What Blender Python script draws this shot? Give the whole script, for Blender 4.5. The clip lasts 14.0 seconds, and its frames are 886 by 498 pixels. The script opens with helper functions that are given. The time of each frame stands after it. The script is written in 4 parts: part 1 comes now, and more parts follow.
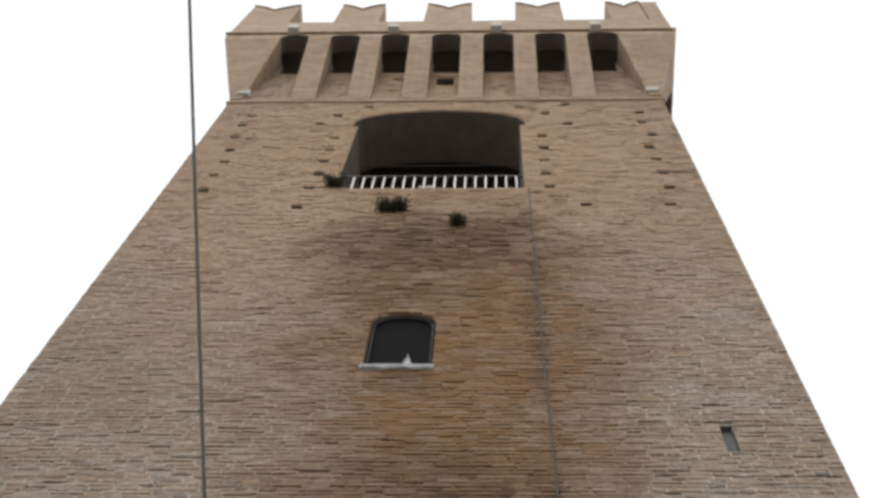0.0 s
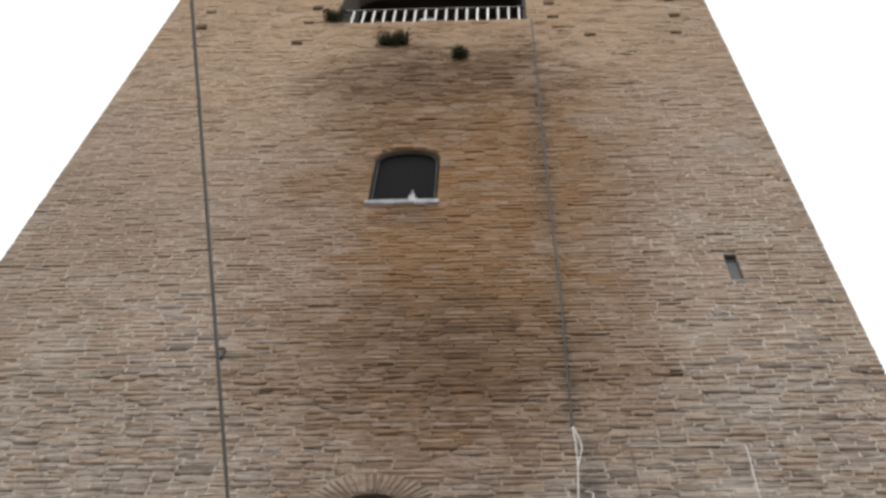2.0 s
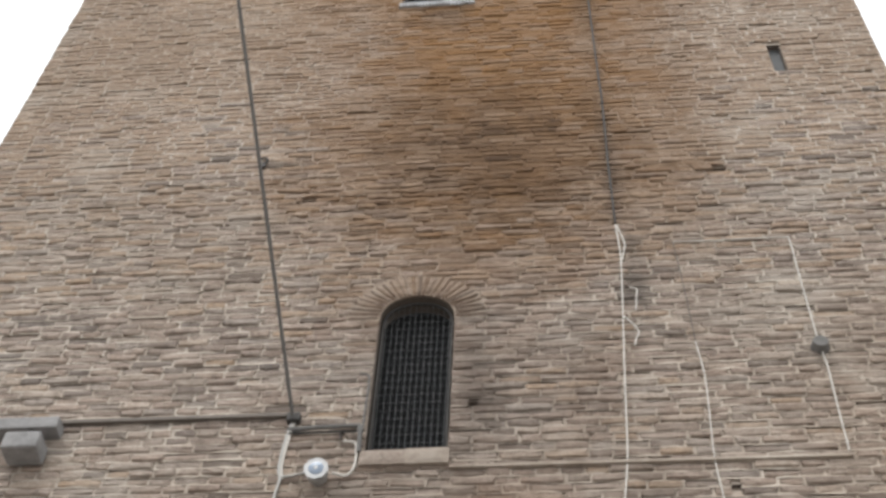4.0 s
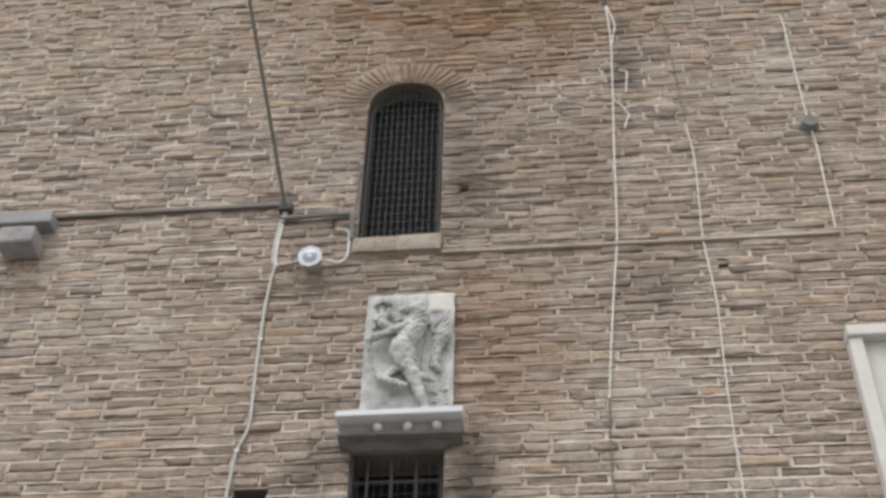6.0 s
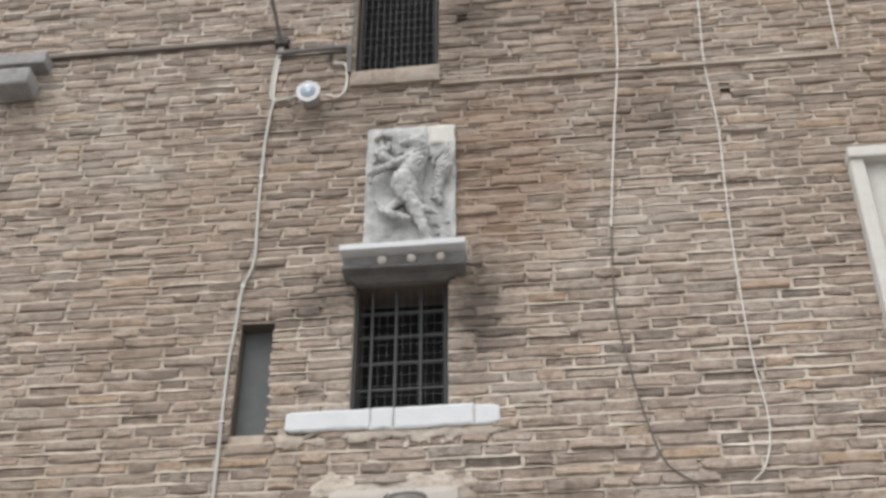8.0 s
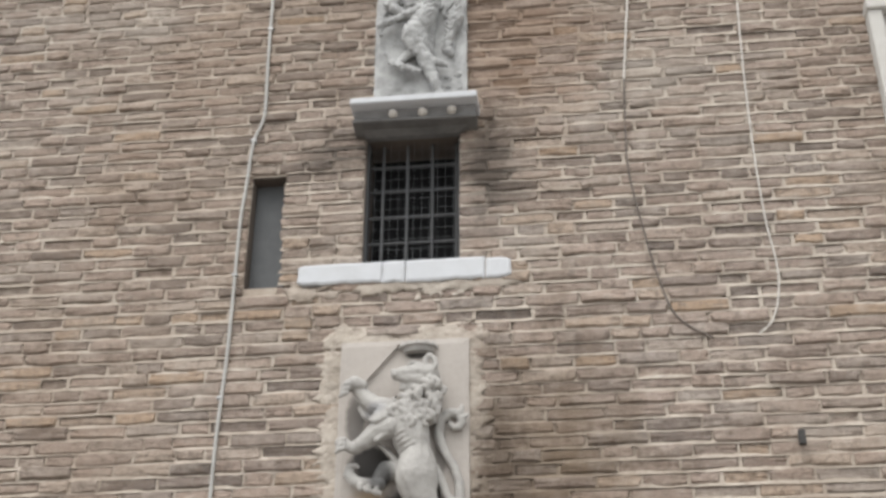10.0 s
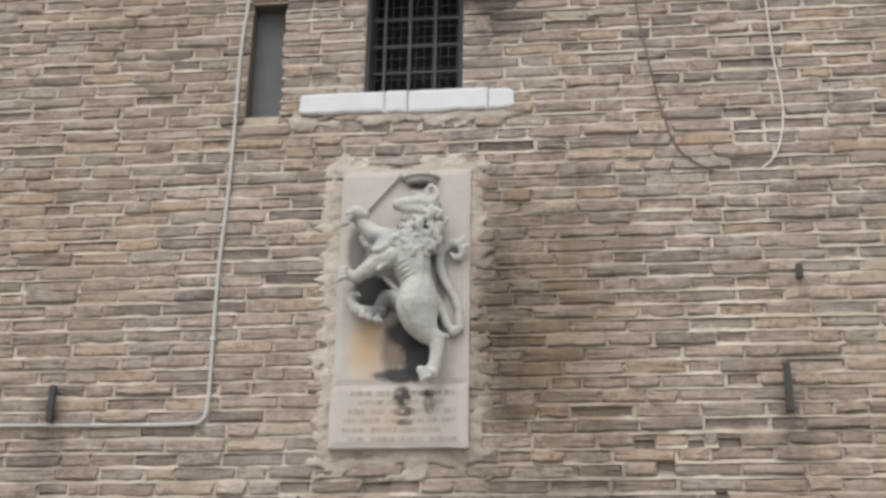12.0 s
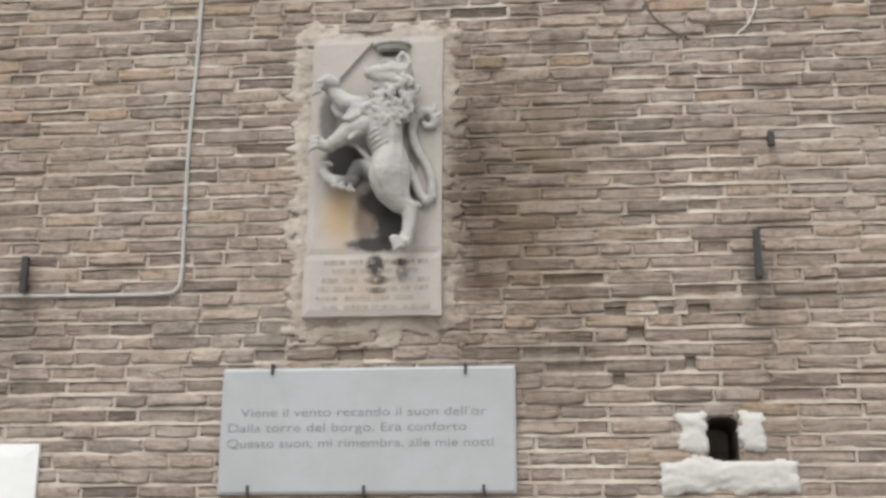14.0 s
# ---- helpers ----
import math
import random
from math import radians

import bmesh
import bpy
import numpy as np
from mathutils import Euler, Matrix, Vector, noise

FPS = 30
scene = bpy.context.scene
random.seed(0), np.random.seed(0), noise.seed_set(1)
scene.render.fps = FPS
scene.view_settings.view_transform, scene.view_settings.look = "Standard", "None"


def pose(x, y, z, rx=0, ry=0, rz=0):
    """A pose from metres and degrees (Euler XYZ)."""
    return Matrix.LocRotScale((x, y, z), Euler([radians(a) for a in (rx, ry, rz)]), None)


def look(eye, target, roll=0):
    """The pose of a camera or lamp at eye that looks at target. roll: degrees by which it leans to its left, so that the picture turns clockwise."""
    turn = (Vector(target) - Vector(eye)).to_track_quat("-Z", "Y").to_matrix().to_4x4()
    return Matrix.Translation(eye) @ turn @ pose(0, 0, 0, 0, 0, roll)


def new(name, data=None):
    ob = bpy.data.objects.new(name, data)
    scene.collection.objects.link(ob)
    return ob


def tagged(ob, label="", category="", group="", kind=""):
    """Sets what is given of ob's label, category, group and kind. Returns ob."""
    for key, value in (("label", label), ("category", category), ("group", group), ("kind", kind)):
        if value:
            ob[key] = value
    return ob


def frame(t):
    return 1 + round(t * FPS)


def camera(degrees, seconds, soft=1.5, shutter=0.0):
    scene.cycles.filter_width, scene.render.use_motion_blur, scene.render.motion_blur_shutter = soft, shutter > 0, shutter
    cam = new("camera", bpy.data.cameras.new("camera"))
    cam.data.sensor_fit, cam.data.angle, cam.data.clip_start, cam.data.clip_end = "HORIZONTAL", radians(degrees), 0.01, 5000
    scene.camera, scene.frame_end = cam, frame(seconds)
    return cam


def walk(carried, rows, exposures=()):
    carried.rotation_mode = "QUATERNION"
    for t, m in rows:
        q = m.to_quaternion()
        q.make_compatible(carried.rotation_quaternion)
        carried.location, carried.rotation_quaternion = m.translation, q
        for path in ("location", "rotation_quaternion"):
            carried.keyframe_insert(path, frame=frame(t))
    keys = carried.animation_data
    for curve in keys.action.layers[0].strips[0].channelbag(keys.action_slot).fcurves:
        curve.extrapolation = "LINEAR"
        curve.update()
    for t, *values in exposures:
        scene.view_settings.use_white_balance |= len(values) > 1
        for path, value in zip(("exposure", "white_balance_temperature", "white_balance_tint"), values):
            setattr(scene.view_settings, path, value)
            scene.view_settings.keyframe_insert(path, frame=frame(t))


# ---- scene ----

# ---------------------------------------------------------------- camera
cam = camera(37.6, 14.0, soft=3.2)
EYE = (0.0, -5.855, 1.6)
PATH = [  # seconds, yaw, pitch, roll
    (0.0, 6.32, 69.12, 5.70), (0.5, 6.49, 67.77, 5.51), (1.0, 6.04, 65.78, 4.94), (1.5, 5.10, 63.71, 3.70),
    (2.0, 5.34, 61.86, 3.70), (2.5, 6.15, 60.20, 3.88), (3.0, 7.29, 57.47, 4.70), (3.2, 7.70, 56.57, 4.78),
    (5.3, 7.05, 47.55, 2.61), (5.5, 6.63, 46.70, 2.15), (6.0, 6.32, 43.78, 1.56), (6.5, 6.08, 42.36, 1.79),
    (7.0, 6.29, 40.02, 1.51), (7.5, 6.04, 38.57, 1.37), (8.0, 6.24, 36.40, 0.08), (8.2, 6.61, 35.48, 0.42),
    (10.3, 6.92, 28.67, 0.41), (10.5, 6.94, 27.63, 0.68), (11.0, 6.84, 25.31, 0.37), (11.5, 6.71, 23.95, 0.44),
    (12.0, 6.80, 22.54, 1.01), (12.5, 6.58, 21.16, 1.44), (13.0, 6.35, 19.63, 1.49), (13.5, 4.57, 17.10, 1.34),
    (14.0, 5.45, 16.79, 0.28),
]
walk(cam, [(t, pose(*EYE, 90 + pitch, 0, yaw) @ pose(0, 0, 0, 0, 0, roll)) for t, yaw, pitch, roll in PATH],
     exposures=[(0.0, 0.36), (2.0, 0.58), (3.2, 0.9), (5.3, 0.68), (6.5, 0.88), (8.2, 0.86), (10.3, 0.82), (14.0, 0.78)])

# ---------------------------------------------------------------- sky and sun: a bright overcast day
SUN_UP, SUN_TURN = radians(61), radians(201)
world = bpy.data.worlds.new("overcast_sky")
scene.world = world
world.use_nodes = True
wn, wl = world.node_tree.nodes, world.node_tree.links
sky = wn.new("ShaderNodeTexSky")
sky.sky_type, sky.sun_disc, sky.sun_elevation, sky.sun_rotation = "NISHITA", False, SUN_UP, SUN_TURN
dim = wn.new("ShaderNodeMix")
dim.data_type, dim.blend_type = "RGBA", "MULTIPLY"
dim.inputs["Factor"].default_value = 1.0
wl.new(sky.outputs[0], dim.inputs["A"])
dim.inputs["B"].default_value = (0.1, 0.1, 0.1, 1)
cloud = wn.new("ShaderNodeMix")
cloud.data_type = "RGBA"
cloud.inputs["Factor"].default_value = 0.93
wl.new(dim.outputs["Result"], cloud.inputs["A"])
cloud.inputs["B"].default_value = (0.88, 0.90, 0.905, 1)
wl.new(cloud.outputs["Result"], wn["Background"].inputs["Color"])
wn["Background"].inputs["Strength"].default_value = 1.0

sun = new("sun", bpy.data.lights.new("sun", "SUN"))
sun.data.energy, sun.data.angle, sun.data.color = 1.5, radians(35), (1.0, 0.975, 0.94)
sun.matrix_world = look((-4, -10.5, 24), (0, 0, 4))

# ---------------------------------------------------------------- materials


class Mat:
    """A node material and short calls to wire it."""

    def __init__(self, name, rough=0.85, metal=0.0):
        self.m = bpy.data.materials.new(name)
        self.m.use_nodes = True
        self.n, self.l = self.m.node_tree.nodes, self.m.node_tree.links
        self.b = self.n["Principled BSDF"]
        self.b.inputs["Roughness"].default_value = rough
        self.b.inputs["Metallic"].default_value = metal
        self.b.inputs["Specular IOR Level"].default_value = 0.3
        self.pos = self.n.new("ShaderNodeNewGeometry").outputs["Position"]
        self.fray = self.broad = None

    def put(self, value, socket):
        if isinstance(value, bpy.types.NodeSocket):
            self.l.new(value, socket)
        else:
            socket.default_value = value

    def noise(self, scale, detail=4.0, rough=0.6, stretch=(1, 1, 1)):
        v = self.n.new("ShaderNodeVectorMath")
        v.operation = "MULTIPLY"
        self.l.new(self.pos, v.inputs[0])
        v.inputs[1].default_value = stretch
        t = self.n.new("ShaderNodeTexNoise")
        self.l.new(v.outputs[0], t.inputs["Vector"])
        t.inputs["Scale"].default_value, t.inputs["Detail"].default_value, t.inputs["Roughness"].default_value = scale, detail, rough
        return t.outputs["Fac"]

    def span(self, value, a, b, c=0.0, d=1.0):
        r = self.n.new("ShaderNodeMapRange")
        self.put(value, r.inputs[0])
        for i, x in enumerate((a, b, c, d)):
            r.inputs[i + 1].default_value = x
        return r.outputs[0]

    def calc(self, op, a, b=0.0):
        m = self.n.new("ShaderNodeMath")
        m.operation = op
        self.put(a, m.inputs[0])
        self.put(b, m.inputs[1])
        return m.outputs[0]

    def mix(self, fac, a, b, how="MIX"):
        m = self.n.new("ShaderNodeMix")
        m.data_type, m.blend_type = "RGBA", how
        self.put(fac, m.inputs["Factor"])
        self.put((*a, 1) if isinstance(a, tuple) else a, m.inputs["A"])
        self.put((*b, 1) if isinstance(b, tuple) else b, m.inputs["B"])
        return m.outputs["Result"]

    def ramp(self, value, stops):
        r = self.n.new("ShaderNodeValToRGB")
        self.put(value, r.inputs[0])
        e = r.color_ramp.elements
        while len(e) < len(stops):
            e.new(0.5)
        for k, (p, c) in zip(e, stops):
            k.position, k.color = p, (*c, 1)
        return r.outputs[0]

    def patch(self, x, z, rx, rz, ragged=0.7, edge=0.7):
        """1 inside a ragged upright patch of the wall, 0 outside."""
        v = self.n.new("ShaderNodeVectorMath")
        v.operation = "SUBTRACT"
        self.l.new(self.pos, v.inputs[0])
        v.inputs[1].default_value = (x, 0, z)
        w = self.n.new("ShaderNodeVectorMath")
        w.operation = "MULTIPLY"
        self.l.new(v.outputs[0], w.inputs[0])
        w.inputs[1].default_value = (1 / rx, 0, 1 / rz)
        q = self.n.new("ShaderNodeVectorMath")
        q.operation = "LENGTH"
        self.l.new(w.outputs[0], q.inputs[0])
        fray = self.broad if max(rx, rz) > 1.3 else self.fray
        d = self.calc("ADD", q.outputs["Value"], self.calc("MULTIPLY", self.calc("SUBTRACT", fray, 0.5), 2 * ragged))
        return self.span(d, 1.15, 1.15 - edge)

    def bump(self, height, strength=0.4, distance=0.005):
        b = self.n.new("ShaderNodeBump")
        b.inputs["Strength"].default_value, b.inputs["Distance"].default_value = strength, distance
        self.l.new(height, b.inputs["Height"])
        self.l.new(b.outputs[0], self.b.inputs["Normal"])

    def done(self, colour):
        self.put((*colour, 1) if isinstance(colour, tuple) else colour, self.b.inputs["Base Color"])
        return self.m


def weather_and_shade(k, colour, pick=None):
    """The stains that the tower's face carries: rust-brown damp, soot runs, pale lime; painted shade too."""
    k.fray = k.noise(3.6, 9.0, 0.72, (1.0, 1.0, 0.7))
    k.broad = k.noise(0.75, 11.0, 0.68, (1.0, 1.0, 1.3))

    def soak(colour, patch, much, tint):
        """Lays a stain or a shade tint on the wall; some bricks take more of it than others."""
        if pick is not None:
            odd = k.calc("FRACT", k.calc("MULTIPLY", pick, 37.3))
            patch = k.calc("MULTIPLY", patch, k.span(odd, 0.0, 1.0, 0.35, 1.2))
        return k.mix(k.calc("MULTIPLY", patch, much), colour, tint)

    colour = k.mix(k.span(k.noise(0.33, 5.0, 0.6), 0.40, 0.66, 0.0, 0.42), colour, (0.23, 0.165, 0.115))
    colour = k.mix(k.span(k.noise(0.9, 5.0, 0.62, (1.0, 1.0, 1.6)), 0.53, 0.72, 0.0, 0.5), colour, (0.41, 0.37, 0.325))
    wash = k.patch(-0.9, 21.5, 6.5, 8.0, 0.6, 0.9)
    colour = k.mix(k.calc("MULTIPLY", wash, 0.68), colour, (0.46, 0.305, 0.18))
    # random level streaks paint the thin shadows of the courses
    course_shade = k.span(k.noise(1.0, 6.0, 0.7, (2.6, 1.0, 19.0)), 0.50, 0.70)
    colour = k.mix(k.calc("MULTIPLY", course_shade, 0.34), colour, (0.12, 0.092, 0.07))
    damp = k.patch(-0.4, 14.4, 2.2, 5.9, 0.85, 0.85)
    colour = soak(colour, damp, 0.9, (0.155, 0.076, 0.029))
    colour = soak(colour, k.calc("MULTIPLY", damp, course_shade), 0.9, (0.05, 0.032, 0.02))
    colour = soak(colour, k.patch(-0.4, 10.9, 1.7, 2.3, 0.9, 0.95), 0.75, (0.185, 0.098, 0.04))
    colour = soak(colour, k.calc("MULTIPLY", k.patch(-0.3, 10.6, 1.7, 2.4, 1.2), course_shade), 0.65, (0.06, 0.038, 0.025))
    colour = soak(colour, k.patch(-0.7, 17.2, 1.9, 1.35, 0.8, 0.9), 1.0, (0.075, 0.038, 0.016))
    colour = soak(colour, k.patch(-1.0, 17.6, 0.22, 1.2, 1.6, 0.95), 0.5, (0.06, 0.04, 0.026))
    colour = soak(colour, k.patch(-0.9, 15.6, 1.1, 0.5, 1.2, 0.9), 0.7, (0.085, 0.05, 0.026))
    colour = soak(colour, k.patch(-0.35, 14.2, 1.6, 3.8, 0.9, 0.95), 0.42, (0.29, 0.152, 0.055))
    colour = soak(colour, k.patch(0.47, 15.4, 0.15, 4.0, 1.2, 0.95), 0.55, (0.085, 0.06, 0.042))
    colour = soak(colour, k.patch(-0.1, 11.2, 1.1, 0.9, 1.6, 0.95), 0.45, (0.26, 0.14, 0.055))
    colour = soak(colour, k.patch(-0.4, 10.9, 1.3, 1.28, 1.3, 0.95), 0.85, (0.075, 0.043, 0.023))
    # darker bricks round the arched window, deepened to paint contrast with haze around
    colour = soak(colour, k.patch(-0.6, 7.9, 1.3, 1.4, 1.0, 0.95), 0.45, (0.13, 0.098, 0.08))
    colour = soak(colour, k.patch(-0.50, 8.0, 0.22, 0.8, 1.5, 0.95), 0.6, (0.07, 0.055, 0.046))
    colour = soak(colour, k.patch(-0.32, 6.4, 0.5, 0.8, 0.9), 0.5, (0.185, 0.108, 0.062))
    colour = soak(colour, k.patch(-0.16, 3.65, 0.52, 1.1, 1.2, 0.95), 0.72, (0.125, 0.086, 0.053))
    colour = soak(colour, k.patch(-0.40, 3.6, 0.16, 0.75, 1.4, 0.95), 0.7, (0.07, 0.05, 0.036))
    for x, z, rx, rz, much in ((0.62, 8.95, 0.13, 0.62, 0.75), (-2.2, 10.75, 0.28, 0.06, 0.8), (-0.44, 5.55, 0.20, 0.42, 0.95),
                               (-1.28, 5.66, 0.30, 0.18, 0.9), (-1.3, 6.98, 0.5, 0.18, 0.45), (-0.9, 13.35, 0.35, 0.3, 0.5),
                               (0.66, 6.8, 0.35, 0.3, 0.4), (0.53, 10.6, 0.10, 1.4, 0.45), (0.9, 3.05, 0.12, 0.3, 0.55),
                               (-2.57, 3.05, 0.12, 0.35, 0.5), (-0.15, 2.85, 0.5, 0.12, 0.45)):
        colour = soak(colour, k.patch(x, z, rx, rz, 1.5, 0.9), much, (0.075, 0.062, 0.052))
    return colour


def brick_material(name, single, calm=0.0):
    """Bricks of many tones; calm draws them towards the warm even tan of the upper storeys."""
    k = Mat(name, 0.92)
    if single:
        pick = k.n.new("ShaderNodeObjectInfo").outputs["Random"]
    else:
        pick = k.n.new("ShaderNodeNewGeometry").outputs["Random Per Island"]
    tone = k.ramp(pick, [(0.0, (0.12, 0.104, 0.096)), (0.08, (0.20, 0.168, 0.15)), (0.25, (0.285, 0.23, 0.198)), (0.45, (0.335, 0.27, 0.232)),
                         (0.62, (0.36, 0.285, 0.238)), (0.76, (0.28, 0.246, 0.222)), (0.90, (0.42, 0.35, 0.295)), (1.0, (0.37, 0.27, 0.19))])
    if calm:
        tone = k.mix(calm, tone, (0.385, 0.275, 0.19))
    grain = k.noise(38.0, 6.0, 0.7)
    tone = k.mix(k.span(grain, 0.38, 0.72, 0.0, 0.62), tone, (0.165, 0.12, 0.095))
    tone = k.mix(k.span(k.noise(15.0, 6.0, 0.72), 0.51, 0.68, 0.0, 0.75), tone, (0.085, 0.066, 0.055))
    tone = k.mix(k.span(k.noise(9.0, 5.0, 0.65, (1, 1, 1.8)), 0.5, 0.75, 0.0, 0.55), tone, (0.46, 0.41, 0.36))
    tone = weather_and_shade(k, tone, pick)
    pits = k.noise(90.0, 4.0, 0.6)
    k.bump(k.calc("ADD", k.calc("ADD", grain, k.calc("MULTIPLY", pits, 0.4)), k.noise(16.0, 3.0, 0.5)), 0.8, 0.012)
    return k.done(tone)


def mortar_material(name, base=(0.55, 0.49, 0.425)):
    k = Mat(name, 0.95)
    sand = k.noise(60.0, 5.0, 0.7)
    tone = k.mix(k.span(k.noise(5.0, 5.0, 0.65), 0.35, 0.7, 0.0, 0.8), base, (base[0] * 0.55, base[1] * 0.53, base[2] * 0.5))
    tone = k.mix(k.span(k.noise(2.6, 4.0, 0.6), 0.46, 0.64, 0.0, 0.7), tone, (base[0] * 0.62, base[1] * 0.58, base[2] * 0.56))
    tone = k.mix(k.span(sand, 0.4, 0.75, 0.0, 0.4), tone, (0.36, 0.305, 0.255))
    tone = k.mix(k.span(k.noise(11.0, 6.0, 0.7), 0.52, 0.70, 0.0, 0.6), tone, (0.14, 0.112, 0.094))
    tone = weather_and_shade(k, tone)
    k.bump(sand, 0.6, 0.008)
    return k.done(tone)


def far_brick_material(name):
    """Brickwork of the parapet, more than twenty metres up."""
    k = Mat(name, 0.92)
    m = k.n.new("ShaderNodeMapping")
    m.inputs["Rotation"].default_value = (radians(90), 0, 0)
    k.l.new(k.pos, m.inputs[0])
    t = k.n.new("ShaderNodeTexBrick")
    k.l.new(m.outputs[0], t.inputs["Vector"])
    t.inputs["Color1"].default_value, t.inputs["Color2"].default_value = (0.42, 0.30, 0.205, 1), (0.27, 0.185, 0.125, 1)
    t.inputs["Mortar"].default_value = (0.46, 0.38, 0.29, 1)
    t.inputs["Scale"].default_value, t.inputs["Mortar Size"].default_value = 1.0, 0.007
    t.inputs["Brick Width"].default_value, t.inputs["Row Height"].default_value = 0.3, 0.07
    tone = k.mix(k.span(k.noise(0.8, 5.0, 0.6), 0.4, 0.7, 0.0, 0.5), t.outputs["Color"], (0.27, 0.18, 0.115))
    tone = k.mix(k.span(k.noise(4.0, 6.0, 0.7, (1, 1, 4.0)), 0.52, 0.70, 0.0, 0.7), tone, (0.16, 0.105, 0.07))
    tone = k.mix(k.span(k.noise(2.5, 5.0, 0.65, (1, 1, 0.4)), 0.55, 0.75, 0.0, 0.5), tone, (0.44, 0.37, 0.3))
    k.bump(k.noise(25.0), 0.5, 0.02)
    return k.done(tone)


def stone_material(name, base, dirt, amount=0.6, scale=5.0, grain=0.35, rough=0.8):
    k = Mat(name, rough)
    tone = k.mix(k.span(k.noise(scale, 6.0, 0.65), 0.42, 0.72, 0.0, amount), base, dirt)
    tone = k.mix(k.span(k.noise(scale * 9, 4.0, 0.7), 0.5, 0.8, 0.0, grain), tone, tuple(c * 0.45 for c in base))
    k.bump(k.noise(scale * 14, 5.0, 0.7), 0.35, 0.004)
    return k, tone


M_BRICK = brick_material("weathered_brick", True)
M_FIELD = brick_material("weathered_brickwork", False)
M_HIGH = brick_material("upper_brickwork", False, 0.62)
M_MORTAR = mortar_material("lime_mortar")
M_BED = mortar_material("fresh_mortar", (0.50, 0.45, 0.395))
M_FAR = far_brick_material("high_brickwork")
k, tone = stone_material("pale_stone", (0.50, 0.47, 0.43), (0.34, 0.31, 0.28), 0.5, 6.0)
M_PALE = k.done(tone)
k, tone = stone_material("grey_weathered_stone", (0.40, 0.40, 0.395), (0.12, 0.118, 0.115), 0.85, 9.0, 0.5)
M_GREY = k.done(tone)
k, tone = stone_material("whitewashed_stone", (0.50, 0.51, 0.53), (0.42, 0.42, 0.42), 0.4, 7.0, 0.15)
M_WHITE = k.done(tone)
k, tone = stone_material("lime_plaster", (0.48, 0.465, 0.44), (0.4, 0.375, 0.345), 0.5, 12.0, 0.3, 0.95)
M_PLASTER = k.done(tone)
k, tone = stone_material("marble", (0.345, 0.357, 0.364), (0.285, 0.287, 0.278), 0.7, 2.2, 0.06, 0.45)
M_MARBLE = k.done(tone)
k, tone = stone_material("lion_stone", (0.385, 0.37, 0.35), (0.20, 0.19, 0.18), 0.6, 8.0, 0.3)
k.fray = k.noise(9.0, 6.0, 0.65)
tone = k.mix(k.calc("MULTIPLY", k.patch(-0.985, 3.74, 0.075, 0.085, 0.35, 0.5), 0.85), tone, (0.055, 0.055, 0.056))
tone = k.mix(k.calc("MULTIPLY", k.patch(-1.0, 4.05, 0.06, 0.04, 0.6, 0.8), 0.5), tone, (0.20, 0.205, 0.23))
M_LION = k.done(tone)
k, tone = stone_material("slab_stone", (0.39, 0.355, 0.325), (0.28, 0.255, 0.23), 0.45, 5.0, 0.2)
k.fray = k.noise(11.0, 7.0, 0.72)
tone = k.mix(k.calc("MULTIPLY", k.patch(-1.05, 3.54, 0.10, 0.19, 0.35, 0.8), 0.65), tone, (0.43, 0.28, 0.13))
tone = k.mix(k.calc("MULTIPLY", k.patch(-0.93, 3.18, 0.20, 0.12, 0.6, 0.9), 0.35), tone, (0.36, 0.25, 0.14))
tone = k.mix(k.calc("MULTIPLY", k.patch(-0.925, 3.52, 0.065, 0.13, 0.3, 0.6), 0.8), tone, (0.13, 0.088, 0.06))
# near-black patches; the one at z 4.38 paints the shade under the crown
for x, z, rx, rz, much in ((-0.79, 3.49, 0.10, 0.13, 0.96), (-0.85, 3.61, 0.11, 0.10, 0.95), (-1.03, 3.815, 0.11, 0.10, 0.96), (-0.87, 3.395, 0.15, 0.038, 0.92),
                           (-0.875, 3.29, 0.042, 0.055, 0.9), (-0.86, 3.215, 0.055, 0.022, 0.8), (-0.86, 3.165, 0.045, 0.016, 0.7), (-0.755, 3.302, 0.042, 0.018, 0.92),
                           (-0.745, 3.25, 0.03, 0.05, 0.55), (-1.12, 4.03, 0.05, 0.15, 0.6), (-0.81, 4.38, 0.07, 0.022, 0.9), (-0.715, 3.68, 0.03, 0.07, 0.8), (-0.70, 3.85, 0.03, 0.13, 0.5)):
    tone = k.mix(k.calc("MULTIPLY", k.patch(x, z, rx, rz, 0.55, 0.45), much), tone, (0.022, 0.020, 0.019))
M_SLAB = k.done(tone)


def plain_material(name, colour, rough, metal=0.0, vary=0.35, scale=14.0):
    k = Mat(name, rough, metal)
    tone = k.mix(k.span(k.noise(scale, 5.0, 0.65), 0.35, 0.75, 0.0, vary), colour, tuple(c * 0.4 for c in colour))
    k.bump(k.noise(scale * 5), 0.15, 0.002)
    return k.done(tone)


M_IRON = plain_material("dark_iron", (0.055, 0.052, 0.05), 0.7, 0.3)
M_BARS = plain_material("grey_iron", (0.085, 0.086, 0.088), 0.6, 0.2)
M_RUST = plain_material("rusty_iron", (0.11, 0.075, 0.055), 0.85, 0.1)
M_NET = plain_material("dark_wire_net", (0.14, 0.143, 0.147), 0.7, 0.3)
M_ZINC = plain_material("galvanised_metal", (0.42, 0.42, 0.42), 0.5, 0.5)
M_CONDUIT = plain_material("grey_conduit", (0.40, 0.39, 0.37), 0.55)
M_CABLE = plain_material("black_cable", (0.125, 0.12, 0.115), 0.6)
M_PALEWIRE = plain_material("pale_cable", (0.56, 0.53, 0.49), 0.6)
